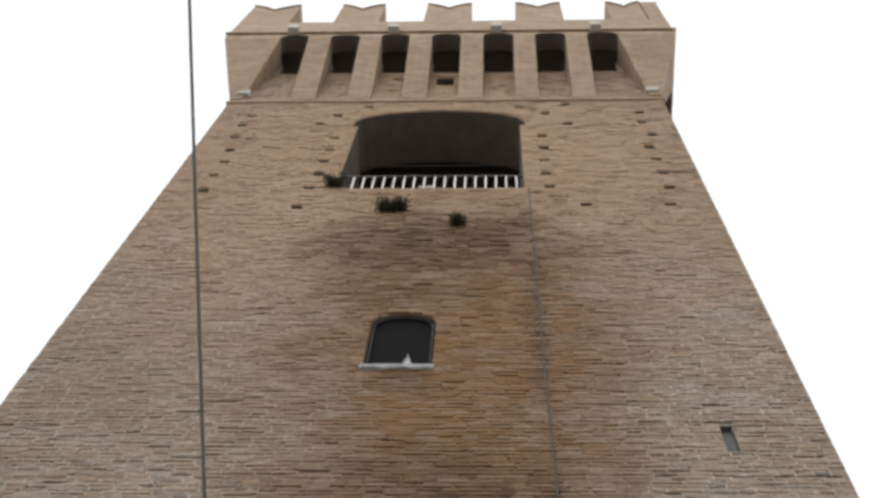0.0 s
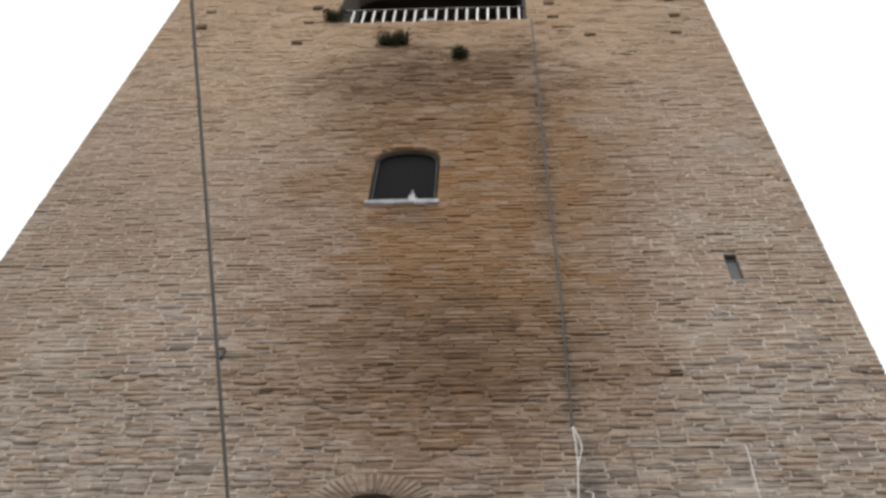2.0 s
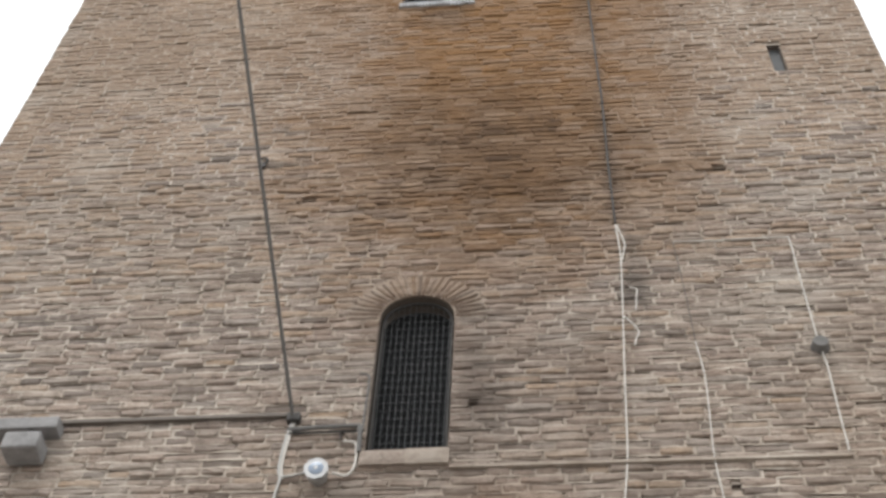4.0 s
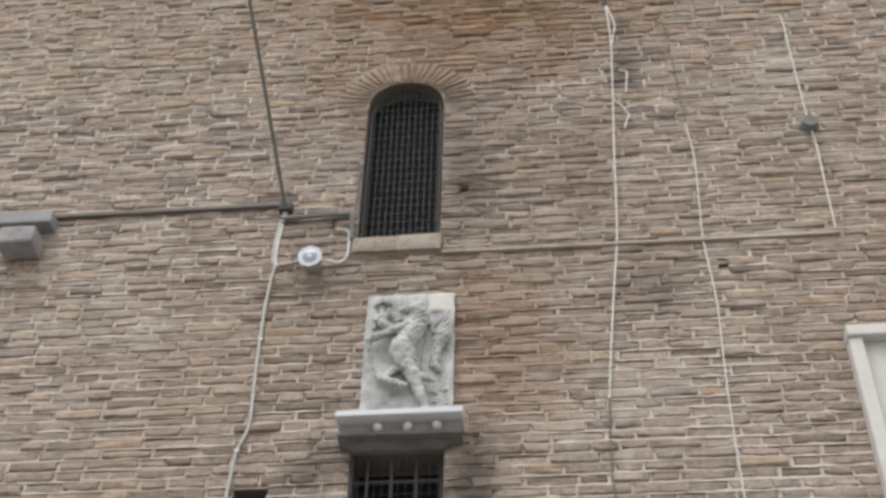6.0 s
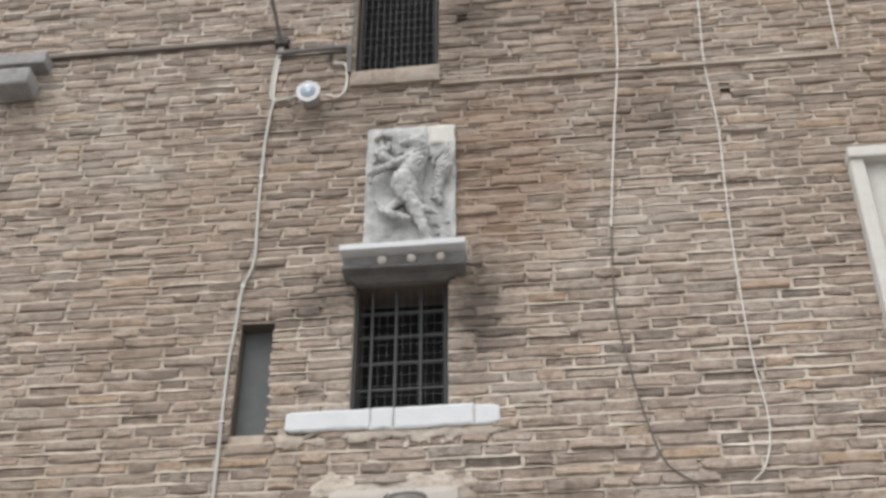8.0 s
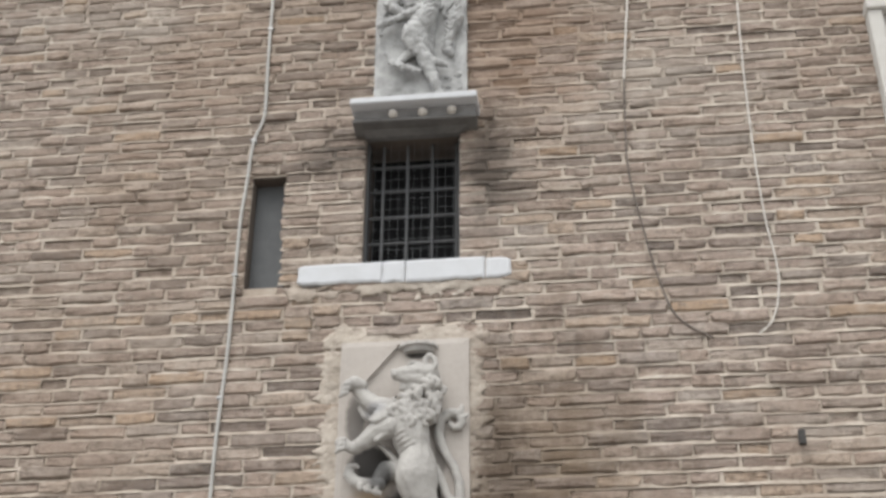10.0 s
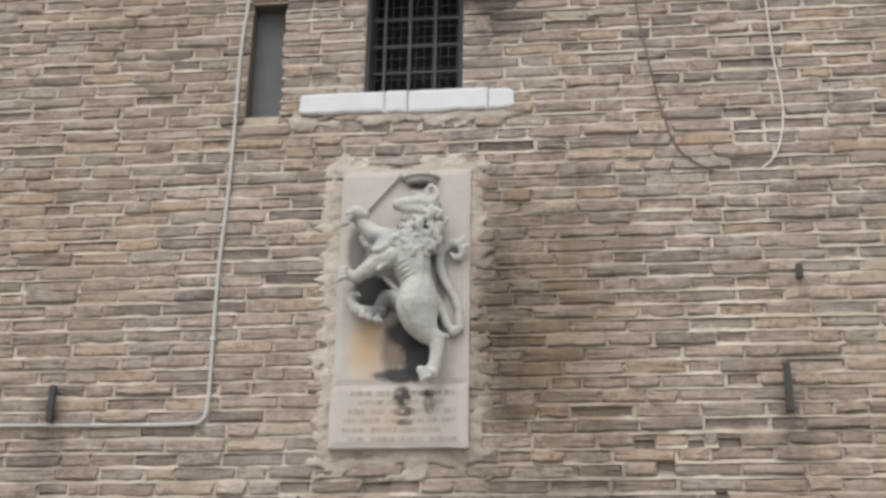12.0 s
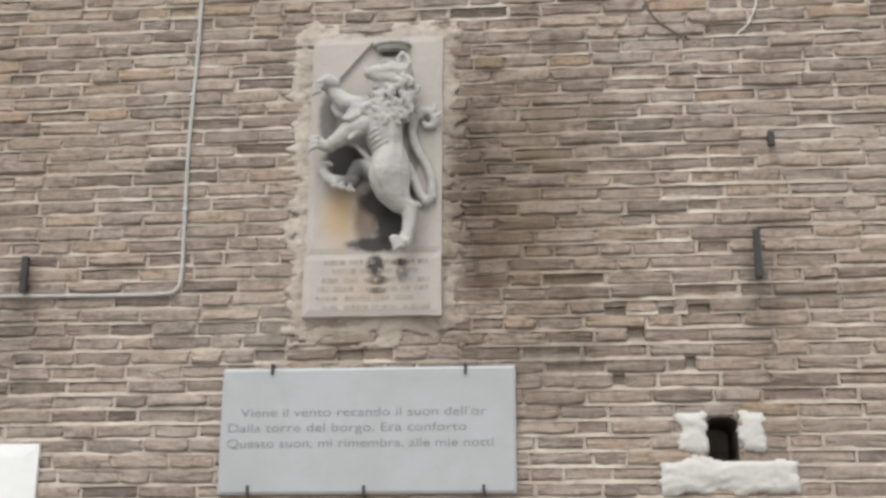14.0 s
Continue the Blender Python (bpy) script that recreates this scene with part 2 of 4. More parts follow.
M_PAINT = plain_material("white_paint", (0.66, 0.66, 0.65), 0.6, 0.0, 0.15)
M_DARKWIRE = plain_material("dark_wire", (0.13, 0.11, 0.095), 0.7)
M_LETTER = plain_material("engraved_letters", (0.20, 0.203, 0.207), 0.8, 0.0, 0.3, 60.0)
M_CARVED = plain_material("carved_letters", (0.33, 0.28, 0.235), 0.9, 0.0, 0.6, 40.0)
# dark tone that paints the shade inside openings and under the arches
M_INNER = plain_material("inner_shade_tone", (0.13, 0.105, 0.088), 0.95, 0.0, 0.5, 3.0)
# near-black colour standing in for the unlit inside of the windows
M_VOID = plain_material("window_shade_black", (0.012, 0.012, 0.0125), 0.95)
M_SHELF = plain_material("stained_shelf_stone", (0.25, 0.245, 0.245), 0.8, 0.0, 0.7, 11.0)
M_DARKGREY = plain_material("dark_grey_stone", (0.15, 0.145, 0.14), 0.85, 0.0, 0.7, 9.0)
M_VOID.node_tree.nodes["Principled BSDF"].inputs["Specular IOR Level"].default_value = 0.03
M_SLATE = plain_material("dark_recess_fill", (0.105, 0.108, 0.112), 0.7)
M_LEAF = plain_material("leaves", (0.045, 0.05, 0.022), 0.8, 0.0, 0.6, 8.0)
M_STEM = plain_material("stems", (0.09, 0.065, 0.04), 0.9)
k, tone = stone_material("paving", (0.27, 0.25, 0.23), (0.17, 0.16, 0.15), 0.7, 0.8)
M_GROUND = k.done(tone)
k = Mat("lamp_glass", 0.15)
k.b.inputs["Specular IOR Level"].default_value = 0.6
M_LENS = k.done(k.mix(k.span(k.noise(30.0), 0.4, 0.7, 0.0, 0.4), (0.24, 0.29, 0.37), (0.12, 0.15, 0.20)))

# ---------------------------------------------------------------- mesh helpers


def part(name, bm, material, parent=None, label="", smooth=False):
    me = bpy.data.meshes.new(name)
    bm.normal_update()
    bm.to_mesh(me)
    bm.free()
    me.materials.append(material)
    if smooth:
        for p in me.polygons:
            p.use_smooth = True
    ob = new(name, me)
    if parent:
        ob.parent = parent
    return tagged(ob, label)


def group_thing(name, place, label, category, group="", kind=""):
    ob = new(name)
    ob.location = place
    bpy.context.view_layer.update()
    return tagged(ob, label, category, group, kind)


def into(ob, parent):
    """Makes ob, built in world metres, a part of a thing whose empty stands elsewhere."""
    ob.parent = parent
    ob.matrix_parent_inverse = parent.matrix_world.inverted()
    return ob


def box(x0, x1, y0, y1, z0, z1, bevel=0.0, bm=None, wear=0.0, seed=0):
    bm = bm or bmesh.new()
    made = bmesh.ops.create_cube(bm, size=1.0)["verts"]
    for v in made:
        v.co = Vector((x0 + (v.co.x + 0.5) * (x1 - x0), y0 + (v.co.y + 0.5) * (y1 - y0), z0 + (v.co.z + 0.5) * (z1 - z0)))
    if bevel:
        edges = {e for v in made for e in v.link_edges}
        bmesh.ops.bevel(bm, geom=list(edges), offset=bevel, segments=2, affect="EDGES", profile=0.6)
    if wear:
        for v in bm.verts:
            v.co += noise.noise_vector(v.co * 9 + Vector((seed, 0, 0))) * wear
    return bm


def slab(x0, x1, z0, z1, y_front, y_back, step=0.03, wear=0.004, seed=0):
    """A dressed stone: a fine front with worn edges, closed at the back."""
    bm = bmesh.new()
    nx, nz = max(2, round((x1 - x0) / step)), max(2, round((z1 - z0) / step))
    grid = []
    for j in range(nz + 1):
        row = []
        for i in range(nx + 1):
            x, z = x0 + (x1 - x0) * i / nx, z0 + (z1 - z0) * j / nz
            edge = i in (0, nx) or j in (0, nz)
            n = noise.noise_vector(Vector((x * 11 + seed, z * 11, seed))) * wear
            row.append(bm.verts.new((x + (n.x if edge else 0), y_front + (0.006 if edge else 0) + n.y * 0.6, z + (n.z if edge else 0))))
        grid.append(row)
    for j in range(nz):
        for i in range(nx):
            bm.faces.new((grid[j][i], grid[j][i + 1], grid[j + 1][i + 1], grid[j + 1][i]))
    rim = grid[0] + [r[-1] for r in grid[1:]] + grid[-1][-2::-1] + [r[0] for r in grid[-2:0:-1]]
    back = [bm.verts.new((v.co.x, y_back, v.co.z)) for v in rim]
    for a in range(len(rim)):
        b = (a + 1) % len(rim)
        bm.faces.new((rim[b], rim[a], back[a], back[b]))
    bm.faces.new(back)
    bmesh.ops.recalc_face_normals(bm, faces=bm.faces)
    return bm


def tube(points, radius, bm=None, sides=8, cap=True):
    """A round pipe through points, with soft bends."""
    bm = bm or bmesh.new()
    pts = [Vector(p) for p in points]
    rings = []
    side = None
    for i, p in enumerate(pts):
        t = (pts[min(i + 1, len(pts) - 1)] - pts[max(i - 1, 0)]).normalized()
        if side is None:
            side = t.orthogonal().normalized()
        side = (side - t * side.dot(t)).normalized()
        up = t.cross(side)
        r = radius[i] if isinstance(radius, (list, tuple)) else radius
        rings.append([bm.verts.new(p + (side * math.cos(a) + up * math.sin(a)) * r) for a in (2 * math.pi * s / sides for s in range(sides))])
    for a, b in zip(rings, rings[1:]):
        for s in range(sides):
            bm.faces.new((a[s], a[(s + 1) % sides], b[(s + 1) % sides], b[s]))
    if cap:
        bm.faces.new(rings[0][::-1])
        bm.faces.new(rings[-1])
    return bm


def curve_through(points, steps=6):
    """Catmull-Rom points through a few given ones."""
    p = [Vector(q) for q in points]
    p = [2 * p[0] - p[1]] + p + [2 * p[-1] - p[-2]]
    out = []
    for i in range(1, len(p) - 2):
        for s in range(steps):
            t = s / steps
            out.append(0.5 * (2 * p[i] + (p[i + 1] - p[i - 1]) * t + (2 * p[i - 1] - 5 * p[i] + 4 * p[i + 1] - p[i + 2]) * t * t
                              + (3 * p[i] - p[i - 1] - 3 * p[i + 1] + p[i + 2]) * t ** 3))
    return out + [p[-2]]


def prism(outline, y0, y1):
    """An upright shape of the wall plane, given as x, z points, drawn through from y0 to y1."""
    bm = bmesh.new()
    a = [bm.verts.new((x, y0, z)) for x, z in outline]
    b = [bm.verts.new((x, y1, z)) for x, z in outline]
    n = len(a)
    bm.faces.new(a)
    bm.faces.new(b[::-1])
    for i in range(n):
        bm.faces.new((a[(i + 1) % n], a[i], b[i], b[(i + 1) % n]))
    bmesh.ops.recalc_face_normals(bm, faces=bm.faces)
    return bm


def arch_outline(x0, x1, z0, spring, crown, steps=14):
    """Jambs and a segmental or round head."""
    half, rise, mid = (x1 - x0) / 2, crown - spring, (x0 + x1) / 2
    out = [(x0, z0), (x1, z0)]
    for i in range(steps + 1):
        a = math.pi * i / steps
        out.append((mid + half * math.cos(a), spring + rise * math.sin(a) ** 0.8))
    return out


# ---------------------------------------------------------------- ground
bm = bmesh.new()
bmesh.ops.create_grid(bm, x_segments=4, y_segments=4, size=2500)
tagged(part("ground", bm, M_GROUND), "grey worn stone paving of the square", "ground", kind="structure")

# ---------------------------------------------------------------- the tower
X0, X1 = -4.84, 3.05
MID, WIDE, THICK = (X0 + X1) / 2, X1 - X0, 0.95
TOP = 27.7
COURSE, COURSE_FOOT = 0.0693, -0.0056
tower = group_thing("bell_tower", (MID, WIDE / 2, 0), "tall square medieval brick bell tower with swallowtail battlements", "tower")

# openings through the face: x0, x1, z0, spring, crown
BELL = (-2.30, 0.44, 19.58, 22.95, 23.95)
UPPER = (-1.36, -0.645, 13.63, 14.70, 15.02)
LOWER = (-1.205, -0.672, 7.36, 8.66, 8.93)
GRILLE = (-1.13, -0.612, 4.93, 5.74, 5.74)
NICHE = (-1.757, -1.572, 4.83, 5.525, 5.525)
SLIT = (2.085, 2.20, 11.9, 12.42, 12.42)
HOLE = (-1.10, -0.765, 25.85, 26.43, 26.43)
PUTLOG = (0.622, 0.762, 2.365, 2.53, 2.57)
# hollows added between the corbels so that the bays turn dark
SHADE_RECESSES = [(-4.29 + 1.027 * i, -3.71 + 1.027 * i, 26.95, 27.9, 27.9) for i in range(7)]
OPENINGS = [BELL, UPPER, LOWER, GRILLE, NICHE, SLIT, HOLE, PUTLOG] + SHADE_RECESSES
DEEP = {**{o: 0.9 for o in SHADE_RECESSES}, NICHE: 0.22, SLIT: 0.6, HOLE: 0.7, PUTLOG: 0.4}

# square holes that the scaffold beams left, in upright rows
sockets = [(x, z) for x, z in zip((-4.26, -4.31, -4.30, -4.24, -4.20, -4.23, -4.24), (23.7, 23.1, 22.33, 21.6, 20.92, 20.24, 19.5))]
sockets += [(x, z) for x, z in zip((2.54, 2.52, 2.60, 2.47, 2.50, 2.54, 2.53, 2.45), (23.75, 23.1, 22.33, 21.6, 20.92, 20.25, 19.55, 18.77))]
sockets += [(x, z) for x, z in zip((-2.24, -2.72, -2.98, -2.63, -2.63, -2.65, -2.64, -2.70, -2.76), (24.25, 23.66, 23.13, 22.25, 21.56, 20.92, 20.27, 19.6, 18.74))]
sockets += [(x, z) for x, z in zip((0.45, 0.90, 1.28, 1.26, 0.80, 0.80, 0.785, 0.78, 0.81, 1.284), (24.17, 23.72, 24.34, 23.05, 22.27, 21.59, 20.91, 20.25, 19.6, 18.77))]
SOCKETS = [(x - 0.075, x + 0.075, z - 0.07, z + 0.07, z + 0.07) for x, z in sockets]
# chipped bricks near the base
CHIPS = [(x - w, x + w, z - 0.024, z + 0.024, z + 0.024) for x, z, w in
         ((0.24, 3.06, 0.045), (0.47, 3.056, 0.035), (0.62, 3.066, 0.05), (0.568, 2.818, 0.024), (0.243, 2.744, 0.026), (0.33, 2.96, 0.04),
          (-0.988, 2.875, 0.06), (1.06, 7.0, 0.03), (-0.52, 7.78, 0.03), (1.4, 10.4, 0.05), (-1.9, 10.2, 0.05), (1.56, 16.85, 0.12))]


def cut(core, cutters):
    """The core with the cutters' shapes taken out, as a plain mesh."""
    solid = bpy.data.meshes.new("core")
    core.to_mesh(solid)
    core.free()
    tool = bpy.data.meshes.new("tool")
    cutters.to_mesh(tool)
    cutters.free()
    a, b = new("core", solid), new("tool", tool)
    m = a.modifiers.new("cut", "BOOLEAN")
    m.operation, m.solver, m.object = "DIFFERENCE", "EXACT", b
    done = bpy.data.meshes.new_from_object(a.evaluated_get(bpy.context.evaluated_depsgraph_get()))
    bpy.data.objects.remove(a)
    bpy.data.objects.remove(b)
    return done


HEAD = 0.11  # by which the belfry's arch is wider than its jambs


def wide_head(o):
    """Jambs with an arch that springs from a little outside them."""
    arch = arch_outline(o[0] - HEAD, o[1] + HEAD, o[2], o[3], o[4])[2:]
    return [(o[0], o[2]), (o[1], o[2]), (o[1], o[3] - 0.02)] + arch + [(o[0], o[3] - 0.02)]


cutters = bmesh.new()
for o in OPENINGS + SOCKETS + CHIPS:
    deep = 1.3 if o in (BELL, UPPER, LOWER, GRILLE) else DEEP.get(o, 0.3 if o in SOCKETS else 0.045)
    outline = arch_outline(*o) if o is not BELL else wide_head(o)
    outline = outline if o[4] > o[3] else [(o[0], o[2]), (o[1], o[2]), (o[1], o[3]), (o[0], o[3])]
    if o is NICHE:
        outline = [(x + 0.03 * (x > -1.6), z) for x, z in outline]
    shape = prism(outline, -0.3, deep)
    temp = bpy.data.meshes.new("temp")
    shape.to_mesh(temp)
    shape.free()
    cutters.from_mesh(temp)
wall_mesh = cut(box(X0, X1, 0.018, THICK, 0, TOP), cutters)
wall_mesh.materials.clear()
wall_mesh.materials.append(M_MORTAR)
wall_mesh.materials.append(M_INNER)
# reveals take the dark inner tone: their shade is put into the colour
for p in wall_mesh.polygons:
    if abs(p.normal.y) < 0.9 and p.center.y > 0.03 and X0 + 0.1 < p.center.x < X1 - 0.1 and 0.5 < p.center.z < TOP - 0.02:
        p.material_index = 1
front = into(new("wall", wall_mesh), tower)
tagged(front, "sand-coloured lime mortar behind the bricks")

# the other three walls, the floors and the roof
for name, b in (("wall", (X0, X0 + THICK, THICK, WIDE - THICK)), ("wall", (X1 - THICK, X1, THICK, WIDE - THICK)), ("wall", (X0, X1, WIDE - THICK, WIDE))):
    into(part(name, box(*b, 0, TOP), M_FAR), tower)
# unseen floors, added to close the inside so the openings stay dark
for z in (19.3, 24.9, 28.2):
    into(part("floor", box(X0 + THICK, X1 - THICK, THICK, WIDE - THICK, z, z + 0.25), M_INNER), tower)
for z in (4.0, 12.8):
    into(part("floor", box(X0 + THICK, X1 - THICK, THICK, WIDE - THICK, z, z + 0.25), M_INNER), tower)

# ---------------------------------------------------------------- gallery: corbels, arches, parapet and merlons on four sides
OUT = 0.59
BAYS = [(-4.29, -3.72), (-3.27, -2.68), (-2.25, -1.68), (-1.23, -0.65), (-0.20, 0.40), (0.83, 1.44), (1.87, 2.49)]
FOOT, SPRING, CROWN, SILL = 24.75, 27.45, 27.75, 27.95
side_turns = [Matrix.Translation((MID, WIDE / 2, 0)) @ Matrix.Rotation(i * math.pi / 2, 4, "Z") @ Matrix.Translation((-MID, -WIDE / 2, 0)) for i in range(4)]


def loft(low, high, z0, z1):
    """A solid between a rectangle below and one above: x0, x1, y0, y1."""
    bm = bmesh.new()
    a = [bm.verts.new((x, y, z0)) for x, y in ((low[0], low[2]), (low[1], low[2]), (low[1], low[3]), (low[0], low[3]))]
    b = [bm.verts.new((x, y, z1)) for x, y in ((high[0], high[2]), (high[1], high[2]), (high[1], high[3]), (high[0], high[3]))]
    bm.faces.new(a[::-1])
    bm.faces.new(b)
    for i in range(4):
        j = (i + 1) % 4
        bm.faces.new((a[i], a[j], b[j], b[i]))
    bmesh.ops.recalc_face_normals(bm, faces=bm.faces)
    return bm


def all_round(name, bm, material, label=""):
    """One piece of the gallery on each of the four sides."""
    ob = part(name, bm, material, None, label)
    into(ob, tower)
    for turn in side_turns[1:]:
        other = ob.copy()
        scene.collection.objects.link(other)
        other.matrix_parent_inverse = tower.matrix_world.inverted() @ turn
    return ob


for (a0, a1), (b0, b1) in zip(BAYS, BAYS[1:]):
    all_round("corbel", loft((a1, b0, -0.02, 0.02), (a1, b0, -OUT, 0.02), FOOT, SPRING + 0.1), M_FAR)
all_round("corner_corbel", loft((X0 - 0.02, X0 + 0.22, -0.02, 0.2), (X0 - OUT, BAYS[0][0], -OUT, 0.3), FOOT + 0.1, SPRING + 0.1), M_FAR)
all_round("corner_corbel", loft((X1 - 0.22, X1 - 0.001, -0.018, 0.2), (BAYS[-1][1], X1 - 0.002, -OUT + 0.002, 0.3), FOOT + 0.1, SPRING + 0.1), M_FAR)
arched = bmesh.new()
for a0, a1 in BAYS:
    shape = prism(arch_outline(a0, a1, SPRING - 0.4, SPRING + 0.1, CROWN + 0.05), -OUT - 0.3, -0.22)
    temp = bpy.data.meshes.new("temp")
    shape.to_mesh(temp)
    shape.free()
    arched.from_mesh(temp)
band = cut(box(X0 - OUT, X1 + OUT - 0.36, -OUT, -OUT + 0.36, SPRING + 0.1, 29.15), arched)
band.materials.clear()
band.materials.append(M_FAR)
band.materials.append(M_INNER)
# arch undersides carry the same painted shade
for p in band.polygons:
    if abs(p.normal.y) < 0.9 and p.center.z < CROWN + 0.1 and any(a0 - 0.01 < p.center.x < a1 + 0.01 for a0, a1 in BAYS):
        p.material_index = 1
parapet = into(new("parapet", band), tower)
for turn in side_turns[1:]:
    other = parapet.copy()
    scene.collection.objects.link(other)
    other.matrix_parent_inverse = tower.matrix_world.inverted() @ turn
all_round("string_course", box(X0 - OUT - 0.05, X1 + OUT - 0.012, -OUT - 0.05, -OUT - 0.002, SILL - 0.06, SILL + 0.05, 0.015), M_FAR)
all_round("string_course", box(X0 - 0.035, X1 - 0.012, -0.035, 0.02, FOOT - 0.2, FOOT - 0.1, 0.012), M_FAR)


# slab added above the bays to shut out the sky and darken them
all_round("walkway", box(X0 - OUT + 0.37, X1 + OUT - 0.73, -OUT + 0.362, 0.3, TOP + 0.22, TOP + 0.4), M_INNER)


def merlon(x0, x1):
    """A swallowtail battlement with thin coping tiles."""
    mid = (x0 + x1) / 2
    pts = [(x0, 29.15), (x1, 29.15), (x1, 31.1)]
    for i in range(1, 8):
        s = i / 8
        pts.append((x1 + (mid - x1) * s, 31.1 - 0.55 * s ** 1.6 - 0.02))
    pts.append((mid, 30.5))
    for i in range(1, 8):
        s = 1 - i / 8
        pts.append((x0 + (mid - x0) * s, 31.1 - 0.55 * s ** 1.6 - 0.02))
    pts.append((x0, 31.1))
    body = prism(pts, -OUT + 0.002, -OUT + 0.34)
    all_round("merlon", body, M_FAR)
    for s0, s1 in ((x0, mid), (x1, mid)):
        line = [(s0 + (s1 - s0) * i / 8, 31.1 - 0.55 * (i / 8) ** 1.6) for i in range(9)]
        rim = line + [(x, z + 0.06) for x, z in line[::-1]]
        all_round("coping", prism(rim, -OUT - 0.03, -OUT + 0.37), M_FAR)


for x0, x1 in ((X0 - OUT + 0.002, -4.36), (-3.40, -2.44), (-1.48, -0.48), (0.50, 1.50), (2.515, X1 + OUT - 0.37)):
    merlon(x0, x1)
for x in (-4.07, -2.03, 0.06, 2.06):
    into(part("water_spout", box(x - 0.11, x + 0.11, -OUT - 0.16, -OUT - 0.002, SILL - 0.12, SILL + 0.16, 0.02, wear=0.01), M_PALE, None, "pale stone spout block"), tower)
for x in (-4.62, 2.93):
    into(part("quoin_stone", box(x - 0.14, x + 0.1, -0.09, 0.05, 25.0, 25.25, 0.02, wear=0.012), M_PLASTER, None, "pale stone at the foot of the corner"), tower)

# ---------------------------------------------------------------- windows of the tower


def window_thing(name, o, label):
    w = new(name)
    w.location = ((o[0] + o[1]) / 2, 0.1, o[2])
    bpy.context.view_layer.update()
    into(w, tower)
    bpy.context.view_layer.update()
    return tagged(w, label)


def half_width(o, z):
    """Half the opening's width at a height, 0 outside it."""
    half = (o[1] - o[0]) / 2 + (HEAD if o is BELL and z > o[3] - 0.02 else 0)
    if z < o[2] or z > max(o[4], o[3]):
        return 0.0
    if z <= o[3] or o[4] <= o[3]:
        return half
    s = min(1.0, ((z - o[3]) / (o[4] - o[3])) ** 1.25)
    return half * math.sqrt(max(0.0, 1 - s * s))


# arched window with a net of thin wires
win = window_thing("window", LOWER, "arched dark window behind a wire net")
mid = (LOWER[0] + LOWER[1]) / 2
edge = [Vector((x, 0.07, z)) for x, z in arch_outline(LOWER[0] + 0.02, LOWER[1] - 0.02, LOWER[2] + 0.015, LOWER[3], LOWER[4] - 0.02)]
into(part("frame", tube(edge[1:] + [edge[0], edge[1]], 0.011, sides=6), M_IRON), win)
for i in range(1, 13):
    x = LOWER[0] + (LOWER[1] - LOWER[0]) * i / 13
    s = abs(x - mid) / ((LOWER[1] - LOWER[0]) / 2)
    top = LOWER[3] + (LOWER[4] - LOWER[3]) * (1 - s * s) ** 0.4 - 0.02
    into(part("wire", tube([(x, 0.07, LOWER[2] + 0.01), (x + 0.002, 0.066, (LOWER[2] + top) / 2), (x, 0.07, top)], 0.0016, sides=5), M_NET), win)
for i in range(1, 21):
    z = LOWER[2] + i * 0.075
    h = half_width(LOWER, z)
    if h > 0.05:
        into(part("wire", tube([(mid - h + 0.01, 0.074, z), (mid + h - 0.01, 0.074, z)], 0.0008, sides=4), M_NET), win)
into(part("window_sill", slab(LOWER[0] - 0.02, -0.94, 7.232, 7.352, -0.035, 0.06, wear=0.006), M_FIELD, None, "brick sill"), win)
into(part("window_sill", slab(-0.935, LOWER[1] + 0.01, 7.228, 7.355, -0.04, 0.06, wear=0.006, seed=3), M_BED, None, "brick sill"), win)

# sheet added behind the net; its black is the room's shade
into(part("shade_sheet", box(LOWER[0] + 0.004, LOWER[1] - 0.004, 0.17, 0.20, LOWER[2], LOWER[4] + 0.05), M_VOID), win)

# grated window over the white sill
win = window_thing("window", GRILLE, "square dark window behind an iron grating")
for x in (-1.045, -0.91, -0.772, -0.64):
    into(part("bar", tube([(x, 0.11, 4.93), (x, 0.11, 5.74)], 0.0085, sides=7), M_BARS), win)
for z in (4.96, 5.12, 5.285, 5.45, 5.61):
    into(part("bar", tube([(-1.13, 0.122, z), (-0.612, 0.122, z)], 0.008, sides=7), M_BARS), win)
for i in range(1, 12):
    x = -1.13 + i * 0.0432
    into(part("wire", tube([(x, 0.075, 4.93), (x + 0.003, 0.072, 5.33), (x, 0.075, 5.74)], 0.0009, sides=4), M_NET), win)
for i in range(1, 13):
    z = 4.93 + i * 0.0635
    into(part("wire", tube([(-1.13, 0.078, z), (-0.612, 0.078, z)], 0.0008, sides=4), M_NET), win)
into(part("frame", box(-1.13, -1.118, 0.05, 0.13, 4.93, 5.74, 0.002), M_BARS), win)
into(part("frame", box(-0.624, -0.612, 0.05, 0.13, 4.93, 5.74, 0.002), M_BARS), win)

# added black sheet in place of the shade behind the grating
into(part("shade_sheet", box(GRILLE[0] + 0.003, GRILLE[1] - 0.003, 0.26, 0.29, GRILLE[2], GRILLE[4]), M_VOID), win)

# upper window with a white sill and bird spikes
win = window_thing("window", UPPER, "arched unglazed dark window with a whitened sill")
into(part("window_sill", slab(-1.385, -0.625, 13.595, 13.632, -0.035, 0.3, wear=0.012), M_WHITE, None, "whitened sill streaked by birds"), win)
random.seed(4)
for i in range(22):
    x = -1.37 + 0.034 * i
    into(part("drip", tube([(x, -0.034, 13.61), (x + 0.004, -0.03, 13.60 - random.uniform(0.03, 0.09))], [0.018, 0.004], sides=5), M_WHITE), win)
